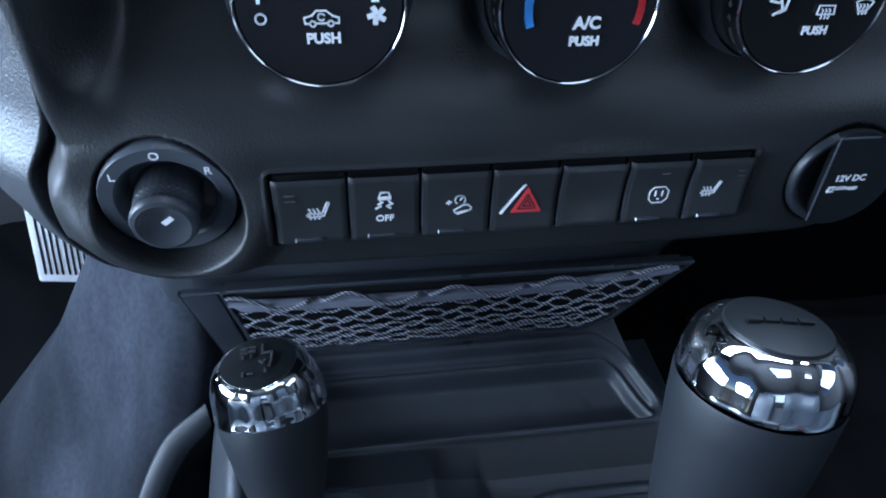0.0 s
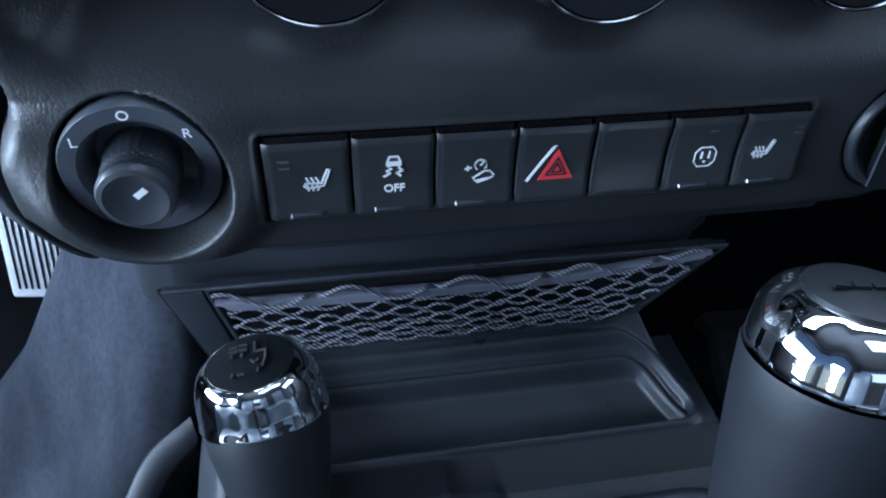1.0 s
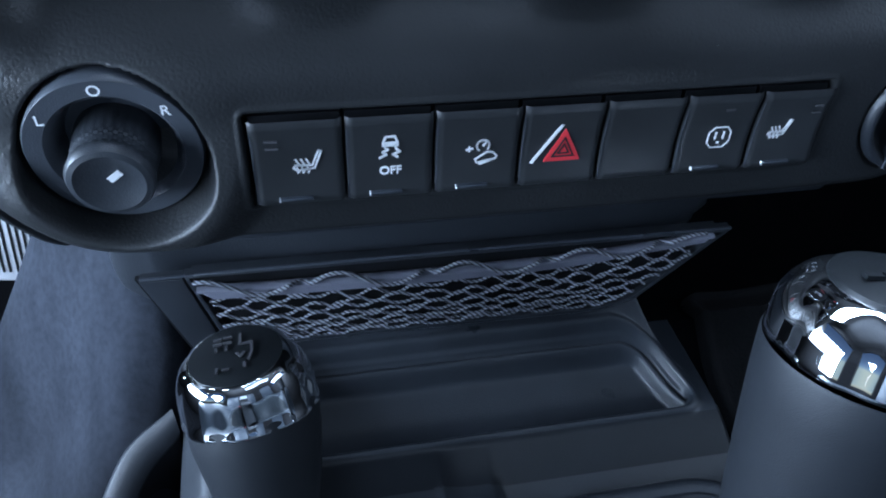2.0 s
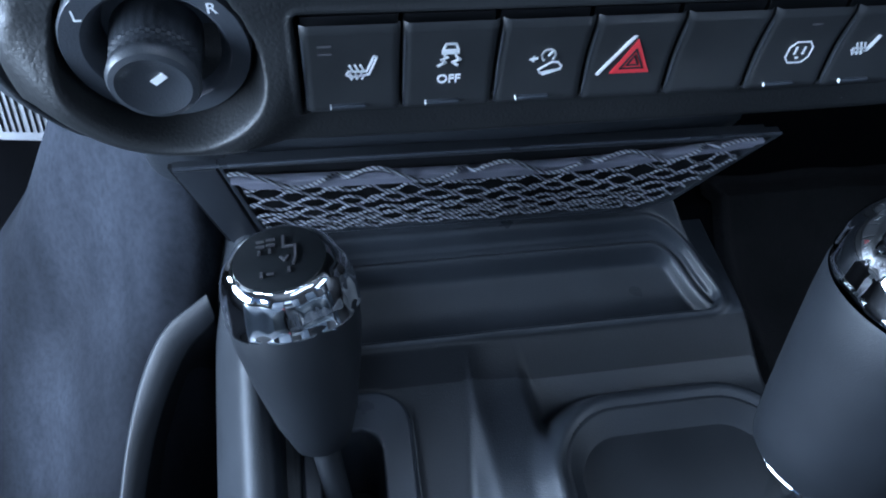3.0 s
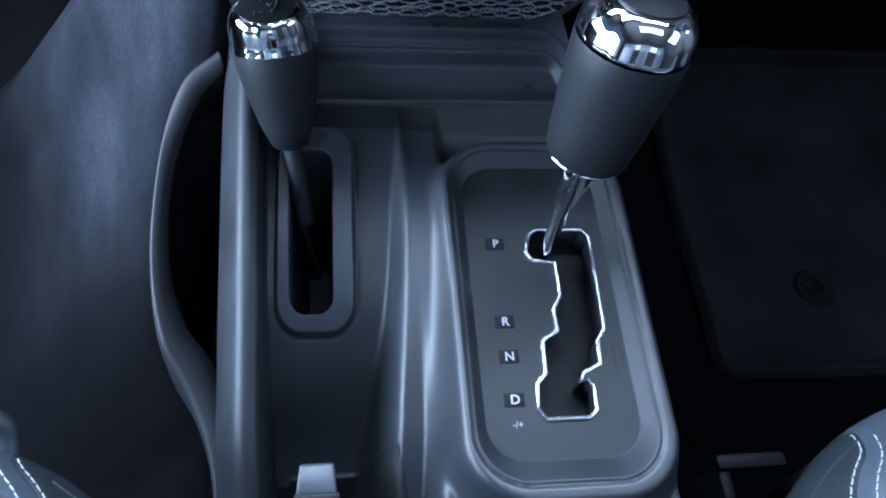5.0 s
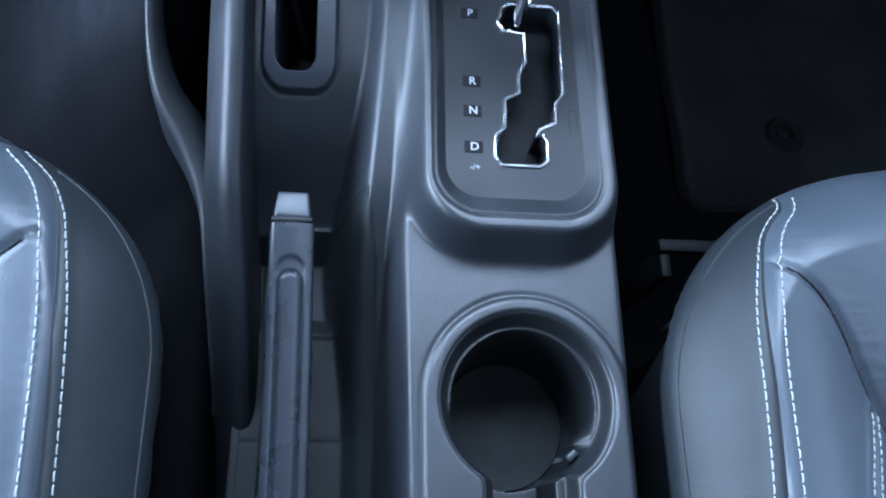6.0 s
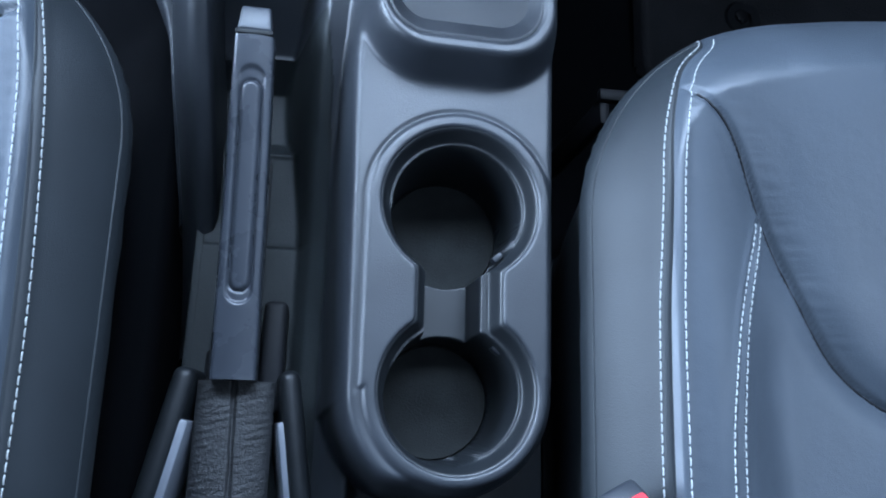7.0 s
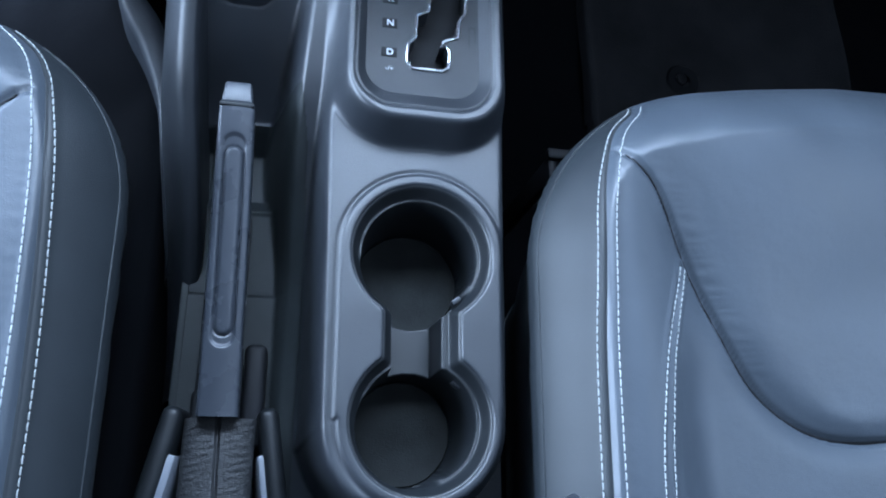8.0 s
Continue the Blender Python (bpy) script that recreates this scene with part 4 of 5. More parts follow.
        tri = [(-0.0062, -0.0048), (0.0058, -0.0048), (-0.0002, 0.0066)]
        part("icon", prism([(0.0003 + 1.10 * (x - 0.0003), 1.10 * y) for x, y in tri], 0.0003, m), RED, root, "red warning triangle")
        for k in (0.62, 0.30):
            three = [(k * x, -0.0010 + k * (y + 0.0010)) for x, y in tri]
            part("line", strokes([[*three, three[0]]], 0.0006, m, 0.0005), SWITCH, root)
        part("stripe", strokes([[(-0.0108, -0.0052), (-0.0008, 0.0098)]], 0.0011, m), WHITE, root)
    if i == 5:
        s = 0.0042
        octo = [(-0.55 * s, 0.95 * s), (0.55 * s, 0.95 * s), (0.98 * s, 0.45 * s), (0.98 * s, -0.45 * s), (0.55 * s, -0.95 * s), (-0.55 * s, -0.95 * s), (-0.98 * s, -0.45 * s), (-0.98 * s, 0.45 * s), (-0.55 * s, 0.95 * s)]
        part("icon", strokes([octo], 0.00045, at(0.1437, 0.6190)), WHITE, root)
        for mark in ([(-0.35 * s, 0.45 * s), (-0.35 * s, -0.10 * s)], [(0.35 * s, 0.45 * s), (0.35 * s, -0.10 * s)], [(-0.05 * s, -0.50 * s), (0.05 * s, -0.50 * s)]):
            part("icon", strokes([mark], 0.0007, at(0.1437, 0.6190)), WHITE, root)
        part("indicator", strokes([[(-0.0014, 0), (0.0014, 0)]], 0.0007, at(0.1445, 0.6300)), DIM, root)
    if i == 6:
        part("icon", strokes(seat_icon(0.0066), 0.00055, at(0.1665, 0.6205)), WHITE, root)
        for z in (0.6295, 0.6268):
            part("indicator", strokes([[(-0.0014, 0), (0.0014, 0)]], 0.0007, at(0.1785, z)), DIM, root)
    if i not in (3, 4):
        bx = mid - 0.0015
        part("light_bar", box_bm(bx - 0.0052, bx + 0.0052, FACE - 0.0012, FACE + 0.002, 0.6070, 0.6082, 0.0003), SATIN, root)
        part("light_bar", box_bm(bx - 0.0057, bx - 0.0053, FACE - 0.0014, FACE + 0.002, 0.6069, 0.6082, 0.0001), WHITE, root)


for i in range(7):
    switch_unit(i)


# ---- climate knobs ----
def climate_knob(i):
    x, z = KNOBS[i]
    labels = ["black fan speed knob with chrome ring", "black temperature knob with blue and red arcs", "black air outlet knob with chrome ring"]
    root = thing("climate_knob", (x, 0.25, z), labels[i], "knob", "climate knobs")
    m = front(x, 0.2580, z, 4)
    part("skirt", lathe([(0.0345, -0.022), (0.0345, 0.004), (0.0325, 0.008), (0.031, 0.010)], m, 64), SMOOTH, root)
    part("barrel", lathe([(0.0300, 0.006), (0.0296, 0.024), (0.0285, 0.0285)], m, 72, lambda a, h: 1 + 0.012 * (1 if math.sin(a * 36) > 0 else 0)), RUBBER, root, "ribbed black grip")
    part("ring", lathe([(0.0300, 0.0175), (0.0304, 0.0200), (0.0300, 0.0225), (0.0297, 0.0240), (0.0297, 0.0275), (0.0291, 0.0290), (0.0285, 0.0293), (0.0280, 0.0288), (0.0279, 0.0270)], m, 96), DARK_CHROME, root, "narrow chrome ring")
    face = part("face", lathe([(0.0278, 0.0280), (0.0274, 0.0292), (0.020, 0.0284), (0, 0.0280)], m, 64), GLOSS, root, "smooth black face")
    f = m @ Matrix.Translation((0, 0, 0.0291))
    if i == 0:
        lettering("word", "PUSH", 0.0049, f @ Matrix.Translation((0.0005, -0.0112, 0)), WHITE, face, 0.0002)
        s = 0.0058
        car = [[(-0.95 * s, -0.32 * s), (-1.0 * s, 0.02 * s), (-0.55 * s, 0.14 * s), (-0.28 * s, 0.42 * s), (0.30 * s, 0.42 * s), (0.62 * s, 0.12 * s), (1.0 * s, 0.0), (1.0 * s, -0.32 * s), (0.70 * s, -0.32 * s)], [(-0.95 * s, -0.32 * s), (-0.70 * s, -0.32 * s)], [(-0.35 * s, -0.32 * s), (0.35 * s, -0.32 * s)], ring2d(-0.52 * s, -0.34 * s, 0.16 * s, 10), ring2d(0.52 * s, -0.34 * s, 0.16 * s, 10), ring2d(0.0, 0.05 * s, 0.20 * s, 10, 30, 310)]
        part("icon", strokes(car, 0.0006, f @ Matrix.Translation((0.0002, -0.0040, 0))), WHITE, face)
        part("icon", strokes([ring2d(-0.0198, -0.0040, 0.0017, 14)], 0.0006, f), WHITE, face)
        for mark in ([(-0.0200, 0.0015), (-0.0200, 0.0022)], [(0.0176, 0.0015), (0.0192, 0.0015)], [(0.0178, 0.0026), (0.0194, 0.0026)]):
            part("icon", strokes([mark], 0.0012, f), WHITE, face)
        blades = [[(0.0188 + 0.0010 * math.cos(radians(a)), -0.0036 + 0.0010 * math.sin(radians(a))), (0.0188 + 0.0026 * math.cos(radians(a + 12)), -0.0036 + 0.0026 * math.sin(radians(a + 12)))] for a in (30, 102, 174, 246, 318)]
        for blade in blades:
            part("icon", strokes([blade], 0.0018, f), WHITE, face)
    if i == 1:
        lettering("word", "A/C", 0.0060, f @ Matrix.Translation((0.0034, -0.0060, 0)), WHITE, face, 0.0002)
        lettering("word", "PUSH", 0.0047, f @ Matrix.Translation((0.0030, -0.0125, 0)), WHITE, face, 0.0002)
        for k in range(5):
            a = 160 + 7.5 * k
            part("cold_mark", strokes([ring2d(0.0020, 0, 0.0205, 3, a, a + 5.9)], 0.0028, f), BLUE, face)
            a = 20 - 7.5 * k
            part("warm_mark", strokes([ring2d(0.0020, 0, 0.0205, 3, a, a - 6.0)], 0.0026, f), RED, face)
    if i == 2:
        lettering("word", "PUSH", 0.0043, f @ Matrix.Translation((0.0036, -0.0118, 0)), WHITE, face, 0.00018)
        s = 0.0036
        glass = [(-0.85 * s, 0.55 * s), (0.85 * s, 0.55 * s), (0.95 * s, -0.35 * s), (-0.95 * s, -0.35 * s), (-0.85 * s, 0.55 * s)]
        waves = [[((-0.4 + 0.4 * k) * s + 0.1 * s * math.sin(2.1 * j), (-0.8 + 0.2 * j) * s) for j in range(6)] for k in range(3)]
        part("icon", strokes([glass, *waves], 0.0005, f @ Matrix.Translation((0.0058, -0.0044, 0))), WHITE, face)
        fan = [ring2d(0, -1.2 * s, 1.9 * s, 8, 60, 120), [(-0.95 * s, 0.45 * s), (-0.45 * s, -0.5 * s), (0.45 * s, -0.5 * s), (0.95 * s, 0.45 * s)]]
        part("icon", strokes(fan + waves, 0.0005, f @ Matrix.Translation((0.0205, -0.0030, 0))), WHITE, face)
        seat = [[(-0.3 * s, 0.9 * s), (0.1 * s, 0.0), (-0.8 * s, -0.5 * s)], [(0.5 * s, 1.0 * s), (0.35 * s, 0.0), (-0.2 * s, -0.3 * s)], [(-1.4 * s, 0.9 * s), (-0.5 * s, 0.7 * s)]]
        for mark in seat:
            part("icon", strokes([mark], 0.0009, f @ Matrix.Translation((-0.0120, -0.0035, 0))), WHITE, face)


for i in range(3):
    climate_knob(i)


# ---- mirror control ----
mirror = thing("mirror_control", (DIAL[0], 0.235, DIAL[1]), "round black mirror control knob with white letters", "control knob")
md0 = front(DIAL[0], 0.2372, DIAL[1], -6)
ring_part = part("dial_ring", lathe([(0.0263, -0.004), (0.0263, 0.0048), (0.0257, 0.0060), (0.0204, 0.0057), (0.0192, 0.0046), (0.0160, -0.0050), (0.0, -0.0065)], md0, 72), DIAL_FACE, mirror, "flat dark ring with letters")
knob = part("joystick", lathe([(0.0138, -0.007), (0.0128, 0.0048), (0.0127, 0.0060), (0.0126, 0.0071), (0.0125, 0.0082), (0.0124, 0.0093), (0.0123, 0.0104), (0.0123, 0.0115), (0.0129, 0.0128), (0.0130, 0.0150), (0.0121, 0.0168), (0.0104, 0.0174), (0.0080, 0.0164), (0.0050, 0.0156), (0.0, 0.0152)], md0 @ Matrix.Translation((-0.0012, -0.0030, 0)), 112, lambda a, h: 1 + (0.028 * math.sin(28 * a + (math.pi if round((h - 0.006) / 0.0011) % 2 else 0)) if 0.0055 < h < 0.012 else 0)), KNOB_RUBBER, mirror, "short rubber knob with ribbed neck")
part("pointer", strokes([[(-0.0012, -0.0008), (0.0012, 0.0010)]], 0.0022, md0 @ Matrix.Translation((0.0005, -0.0014, 0.0156))), WHITE, knob, "white pointer mark")
for word, a in (("L", 144), ("O", 92), ("R", 40)):
    lettering("letter", word, 0.0050, md0 @ Matrix.Translation((0.0226 * math.cos(radians(a)), 0.0222 * math.sin(radians(a)), 0.0058)), WHITE, ring_part, 0.00005)


# ---- outlet cap ----
outlet = thing("power_outlet", (0.229, 0.232, 0.598), "round black power outlet cap with key symbol", "power outlet")
om = front(0.2290, 0.2290, 0.6200)
CHORD, CAP_R = -0.0095, 0.0240
half = math.degrees(math.acos(-CHORD / CAP_R))
lid_outline = ring2d(0, 0, CAP_R, 40, half - 180, 180 - half)
cap = part("cap", prism(lid_outline, 0.0036, om, 0.0010), CAPTOP, outlet, "flat hinged cap")
# hollow crescent for the finger, deepest along the straight edge of the cap
arc = [math.radians(a) for a in np.linspace(180 - half, 180 + half, 60)]
cu, ca = np.meshgrid(np.linspace(0, 1, 16), np.array(arc), indexing="ij")
left_x = CAP_R * np.cos(ca)
hx = left_x + cu * (CHORD - left_x)
hz = CAP_R * np.sin(ca)
hin = CAP_R - np.hypot(hx, hz)
hout = 0.0034 * smoothstep(0.0, 0.0010, hin) * (1 - smoothstep(0.0022, 0.0075, hin)) - 0.0045 * smoothstep(0.0026, 0.0090, hin)
finish("finger_hollow", grid_mesh("finger_hollow", 0.2290 + hx, 0.2290 - hout, 0.6200 + hz), SMOOTH, outlet, "crescent finger hollow with raised rim", sharp=0)
# two paler bars added as painted glints on the cap's straight and top edges
part("edge", tube([om @ Vector((CHORD, y, 0.0036)) for y in (-0.0215, 0.0, 0.0212)], 0.0005, 6), SATIN, cap)
part("edge", tube([om @ Vector((x, 0.0214, 0.0036)) for x in (CHORD, 0.0, 0.0085)], 0.0006, 6), SATIN, cap)
lettering("word", "12V DC", 0.0044, om @ Matrix.Translation((0.0030, 0.0008, 0.0037)), WHITE, cap, 0.00010)
part("icon", strokes([[(-0.0056, -0.0058), (-0.0052, -0.0036), (-0.0028, -0.0036), (-0.0030, -0.0058), (-0.0056, -0.0058)], [(-0.0030, -0.0046), (0.0078, -0.0042)], [(-0.0020, -0.0040), (0.0020, -0.0038)], [(0.0046, -0.0050), (0.0074, -0.0048)]], 0.0010, om @ Matrix.Translation((0, 0, 0.0036))), WHITE, cap)


# ---- gear selector ----
def knob_facets(n, deep):
    return lambda a, h: 1 - deep * (0.5 - 0.5 * math.cos(n * a)) ** 3


def dome_profile(wide, narrow, low, high):
    """A rounded band from its flared foot up to the flat top disc."""
    rows = [(wide * 0.94, low - 0.0005), (wide * 0.995, low), (wide, low + 0.0015), (wide * 0.985, low + 0.0030)]
    for k in range(1, 11):
        a = radians(8 + 8.2 * k)
        rows.append((narrow + (wide * 0.99 - narrow) * math.cos(a), low + 0.0030 + (high - low - 0.0030) * math.sin(a)))
    return rows + [(narrow - 0.0006, high), (narrow - 0.0012, high - 0.0014)]


def nod(bm, m, low, high, degrees):
    """Bends the upper part of a turned shape to the rear, more towards its top."""
    back = m.inverted()
    for v in bm.verts:
        p = back @ v.co
        t = min(max((p.z - low) / (high - low), 0.0), 1.3)
        v.co = m @ Matrix.Translation((0, 0, low)) @ pose(0, 0, 0, degrees * t) @ Matrix.Translation((0, 0, -low)) @ p
    return bm


selector = thing("gear_selector", (0.142, 0.113, 0.445), "gear selector with grey rubber grip and chrome cap", "gear lever")
sa, sb = Vector((0.1473, 0.1250, 0.5262)), Vector((0.1550, 0.1420, 0.6110))
up = (sb - sa).normalized()
sm = axis_frame(sa, up)
H = (sb - sa).length
part("shaft", lathe([(0.0036, -0.096), (0.0042, -0.082), (0.0045, -0.055), (0.0050, -0.040), (0.0066, -0.034), (0.0070, -0.026), (0.0088, -0.016), (0.0104, -0.006), (0.0110, 0.002)], axis_frame((0.1460, 0.1235, 0.5190), (0.0058, 0.0160, 0.0740)), 12), CHROME, selector, "faceted chrome shaft")
part("collar", lathe([(0.0060, -0.012), (0.0080, -0.006), (0.0150, -0.0012), (0.0222, 0.0002), (0.0231, 0.0014), (0.0224, 0.0030)], sm, 48), CHROME, selector, "thin bright collar")
part("grip", lathe([(0.0222, 0.0010), (0.0238, 0.0028), (0.0254, 0.0150), (0.0277, 0.0400), (0.0293, 0.0600), (0.0299, H - 0.0142), (0.0295, H - 0.0127)], sm, 64), RUBBER, selector, "smooth grey-black rubber grip")
part("cap", lathe(dome_profile(0.0300, 0.0172, H - 0.0112, H + 0.0088), sm, 96, knob_facets(9, 0.030)), CHROME, selector, "chrome band with soft facets")
disc = part("top_disc", lathe([(0.0185, H + 0.0085), (0.0180, H + 0.0100), (0.0100, H + 0.0116), (0.0000, H + 0.0120)], sm, 56), CAPTOP, selector, "domed black badge disc")
badge = sm @ Matrix.Translation((0, 0.0, H + 0.0118)) @ pose(0, 0, 0, 0, 0, -6)
part("emblem", strokes([[(-0.0112 + 0.0060 * k, -0.0010), (-0.0082 + 0.0060 * k, -0.0010)] for k in range(4)], 0.0026, badge, 0.0012), CAPTOP, disc, "raised black emblem bars")

# ---- transfer lever ----
transfer = thing("transfer_lever", (-0.0155, 0.150, 0.41), "four wheel drive lever with rubber grip and chrome cap", "gear lever")
ta, tb = Vector((-0.0225, 0.1830, 0.4640)), Vector((-0.0300, 0.2195, 0.5330))
tm = axis_frame(ta, tb - ta)
T = (tb - ta).length
part("shaft", tube([(-0.0100, 0.1330, 0.370), (-0.0145, 0.1520, 0.4150), (-0.0185, 0.1670, 0.4420), (-0.0230, 0.1850, 0.4680)], 0.0058, 12), RUBBER, transfer, "black painted steel shaft")
part("grip", lathe([(0.0096, -0.004), (0.0119, -0.002), (0.0169, 0.0120), (0.0220, 0.0340), (0.0251, 0.0520), (0.0258, T - 0.0150), (0.0251, T - 0.0120)], tm, 56), RUBBER, transfer, "smooth black rubber grip")
NOD = tm, T - 0.0175, T + 0.0105, 20
part("cap", nod(lathe(dome_profile(0.0264, 0.0166, T - 0.0175, T + 0.0105), tm, 96, knob_facets(8, 0.030)), *NOD), CHROME, transfer, "chrome band with soft facets")
tdisc = part("top_disc", nod(lathe([(0.0173, T + 0.0095), (0.0170, T + 0.0108), (0.0102, T + 0.0120), (0.0000, T + 0.0123)], tm, 48), *NOD), CAPTOP, transfer, "domed black disc with shift pattern")
tp = tm @ Matrix.Translation((0, 0, T + 0.0119))
# bars are black like the disc; the paler grey paints in their glints
part("pattern", nod(strokes([[(-0.0075, 0.0085), (-0.0052, 0.0085)], [(-0.0038, 0.0088), (-0.0014, 0.0088)], [(-0.0075, 0.0058), (-0.0052, 0.0058)], [(-0.0038, 0.0060), (-0.0014, 0.0060)], [(-0.0068, 0.0035), (-0.0068, 0.0020)], [(-0.0030, 0.0038), (-0.0030, 0.0022)], [(0.0010, -0.0010), (0.0022, -0.0028), (0.0034, -0.0010)], [(-0.0062, -0.0075), (-0.0062, -0.0095)], [(-0.0040, -0.0085), (-0.0022, -0.0085)], [(0.0020, 0.0095), (0.0020, 0.0040), (0.0062, 0.0040), (0.0062, -0.0015), (0.0052, -0.0050)], [(0.0035, -0.0085), (0.0035, -0.0068)]], 0.0009, tp, 0.0012), *NOD), DIM, tdisc, "raised shift pattern bars")


# ---- hand brake ----
brake = thing("hand_brake", (0.0, -0.28, 0.32), "black hand brake lever with moulded grip, lowered", "hand brake")
sy = steps(-0.2640, -0.0340, 0.0010)


def brake_row(y):
    """Half-flat grip: a crowned top with a long scoop and an inset pill, round shoulders, upright sides."""
    t = (y + 0.264) / 0.23
    cxm = -0.0052 + 0.0022 * (1 - t)
    w = 0.0152 - 0.0016 * t
    top = 0.3745 + 0.0405 * t**1.15
    h = 0.046 - 0.012 * t
    u = np.concatenate([np.linspace(-1, 1, 61)])
    x = u * (w - 0.0035)
    scoop = sd_box(x, 0 * x + y, -0.0096, 0.0096, -0.2150, -0.0540, 0.0094)
    pill = sd_box(x, 0 * x + y, -0.0070, 0.0070, -0.2060, -0.0640, 0.0069)
    z = top - 0.0012 * u**2 - 0.0020 * smoothstep(0.0004, -0.0026, scoop) + 0.0016 * smoothstep(0.0002, -0.0030, pill) - 0.0012 * np.exp(-((pill - 0.0003) / 0.0006) ** 2)
    row = [(cxm + float(a), y, float(b)) for a, b in zip(x, z)]
    edge = top - 0.0012
    right = [(w - 0.0035 + 0.0035 * math.sin(radians(a)), edge - 0.0040 + 0.0040 * math.cos(radians(a))) for a in (20, 40, 60, 80, 90)]
    right += [(w, edge - 0.5 * h), (w * 0.92, edge - 0.9 * h), (w * 0.8, edge - h)]
    return row + [(cxm + a, y, b) for a, b in right] + [(cxm - a, y, b) for a, b in right[::-1]]


def capped(rows):
    bm = bmesh.new()
    vs = [[bm.verts.new(p) for p in row] for row in rows]
    n = len(vs[0])
    for a, b in zip(vs, vs[1:]):
        for k in range(n):
            bm.faces.new((a[k], a[(k + 1) % n], b[(k + 1) % n], b[k]))
    bm.faces.new(vs[0][::-1])
    bm.faces.new(vs[-1])
    return bm


part("grip", capped([brake_row(float(y)) for y in sy]), GRIP, brake, "grey-black grip with an inset oval panel", sharp=60)
bt = Matrix.Translation((-0.0054, -0.0330, 0.4000))
part("collar", box_bm(-0.0130, 0.0130, -0.0005, 0.0035, -0.012, 0.0146, 0.0012, m=bt), CAPTOP, brake, "dark collar behind the button")
bm = box_bm(-0.0118, 0.0118, 0.0020, 0.0205, -0.0100, 0.0150, 0.0022, 3)
for v in bm.verts:
    v.co.x *= 1 - 5.5 * max(0.0, v.co.y - 0.002) * 1.6
bmesh.ops.transform(bm, matrix=bt, verts=bm.verts)
part("release_button", bm, SATIN, brake, "tapered grey release button")
for s in (-1, 1):
    part("bracket", box_bm(0.0120 if s > 0 else -0.0270, 0.0290 if s > 0 else -0.0160, -0.285, -0.205 if s > 0 else -0.240, 0.295, 0.346 if s > 0 else 0.334, 0.0050, 3), DARK, brake, "black side bracket")
# two trim cheeks beside the leather sleeve
for s in (-1, 1):
    lean = Matrix.Translation((-0.0005 + s * 0.0325, -0.27, 0)) @ pose(0, 0, 0, 0, 0, s * (9 if s > 0 else 12)) @ pose(0, 0, 0, 0, s * 8)
    bm = box_bm(-0.0082, 0.0070, -0.135, 0.014, 0.285, 0.364, 0.0068, 4, Matrix.Translation((0, 0, 0.33)) @ lean @ Matrix.Translation((0, 0, -0.33)))
    part("cheek", bm, CAPTOP, brake, "black plastic cheek beside the sleeve")
    part("cheek_facing", box_bm(-s * 0.0064 - 0.0055, -s * 0.0064 + 0.0055, -0.135, -0.020, 0.318, 0.3600, 0.0022, 2, Matrix.Translation((0, 0, 0.33)) @ lean @ Matrix.Translation((0, 0, -0.33))), STRIP, brake, "pale inner strip of the cheek")
wx, wy = np.meshgrid(steps(-0.0275, 0.0245, 0.0009), steps(-0.405, -0.2640, 0.0009), indexing="ij")
seed = np.random.RandomState(3)
wrinkle = sum(seed.uniform(0.4, 1) * np.sin(wy * seed.uniform(350, 1500) + wx * seed.uniform(-600, 600) + seed.uniform(0, 6)) for _ in range(7))
wz = 0.349 + 0.012 * np.sqrt(np.clip(1 - ((wx + 0.0015) / 0.027) ** 2, 0, 1)) + 0.00007 * wrinkle - 0.0035 * np.exp(-((wx + 0.0005 + 0.03 * (wy + 0.33)) / 0.0011) ** 2)
SLEEVE = material("wrinkled black leather sleeve", (0.0115, 0.0125, 0.0142), 0.5, bump=(("noise", 500, 0.0012), ("cells", 700, 0.001)), tint=0.25, tint_scale=90, fleck=(500, 0.78, DUST))
finish("sleeve", grid_mesh("sleeve", wx, wy, wz), SLEEVE, brake, "wrinkled leather sleeve with a centre seam", sharp=0)

# ---- armrest lid ----
lid = thing("armrest", (0.09, -0.45, 0.30), "black armrest lid with grained sides and lock button", "armrest")
part("bin", box_bm(-0.040, 0.205, -0.80, -0.415, 0.10, 0.520, 0.008), GRAIN, lid, "console bin under the lid")
ly = np.concatenate([steps(-0.80, -0.42, 0.01), steps(-0.415, -0.330, 0.0015)])
lx = steps(-0.0480, 0.2260, 0.0015)
LX, LY = np.meshgrid(lx, ly, indexing="ij")
inside = -sd_box(LX, LY, -0.0470, 0.2250, -1.2, -0.3305, 0.030)
LZ = 0.5720 - 0.040 * (1 - np.sqrt(np.clip(1 - (1 - np.clip(inside / 0.040, 0, 1)) ** 2, 0, 1)))
centre = smoothstep(0.0225, 0.0265, LX) * smoothstep(0.1690, 0.1650, LX)
LZ = LZ + 0.0035 * (1 - centre) + 0.0012 * np.sin(LX * 90) * (1 - centre)
bd = np.hypot((LX - 0.0985) / 1.55, LY + 0.3490) - 0.0135
LZ = LZ - 0.009 * smoothstep(0.002, -0.006, bd)
keep_side = inside > 0.0005
GRIT = material("coarse grained armrest vinyl", (0.036, 0.038, 0.043), 0.38, bump=(("noise", 420, 0.0016),), tint=0.15, tint_scale=40)
finish("padded_side", grid_mesh("padded_side", LX, LY, LZ, keep_side & (centre < 0.6)), GRIT, lid, "coarse grained padded side", sharp=0)
finish("centre_band", grid_mesh("centre_band", LX, LY, LZ, keep_side & (centre > 0.4)), SATIN, lid, "smooth grey centre band", sharp=0)
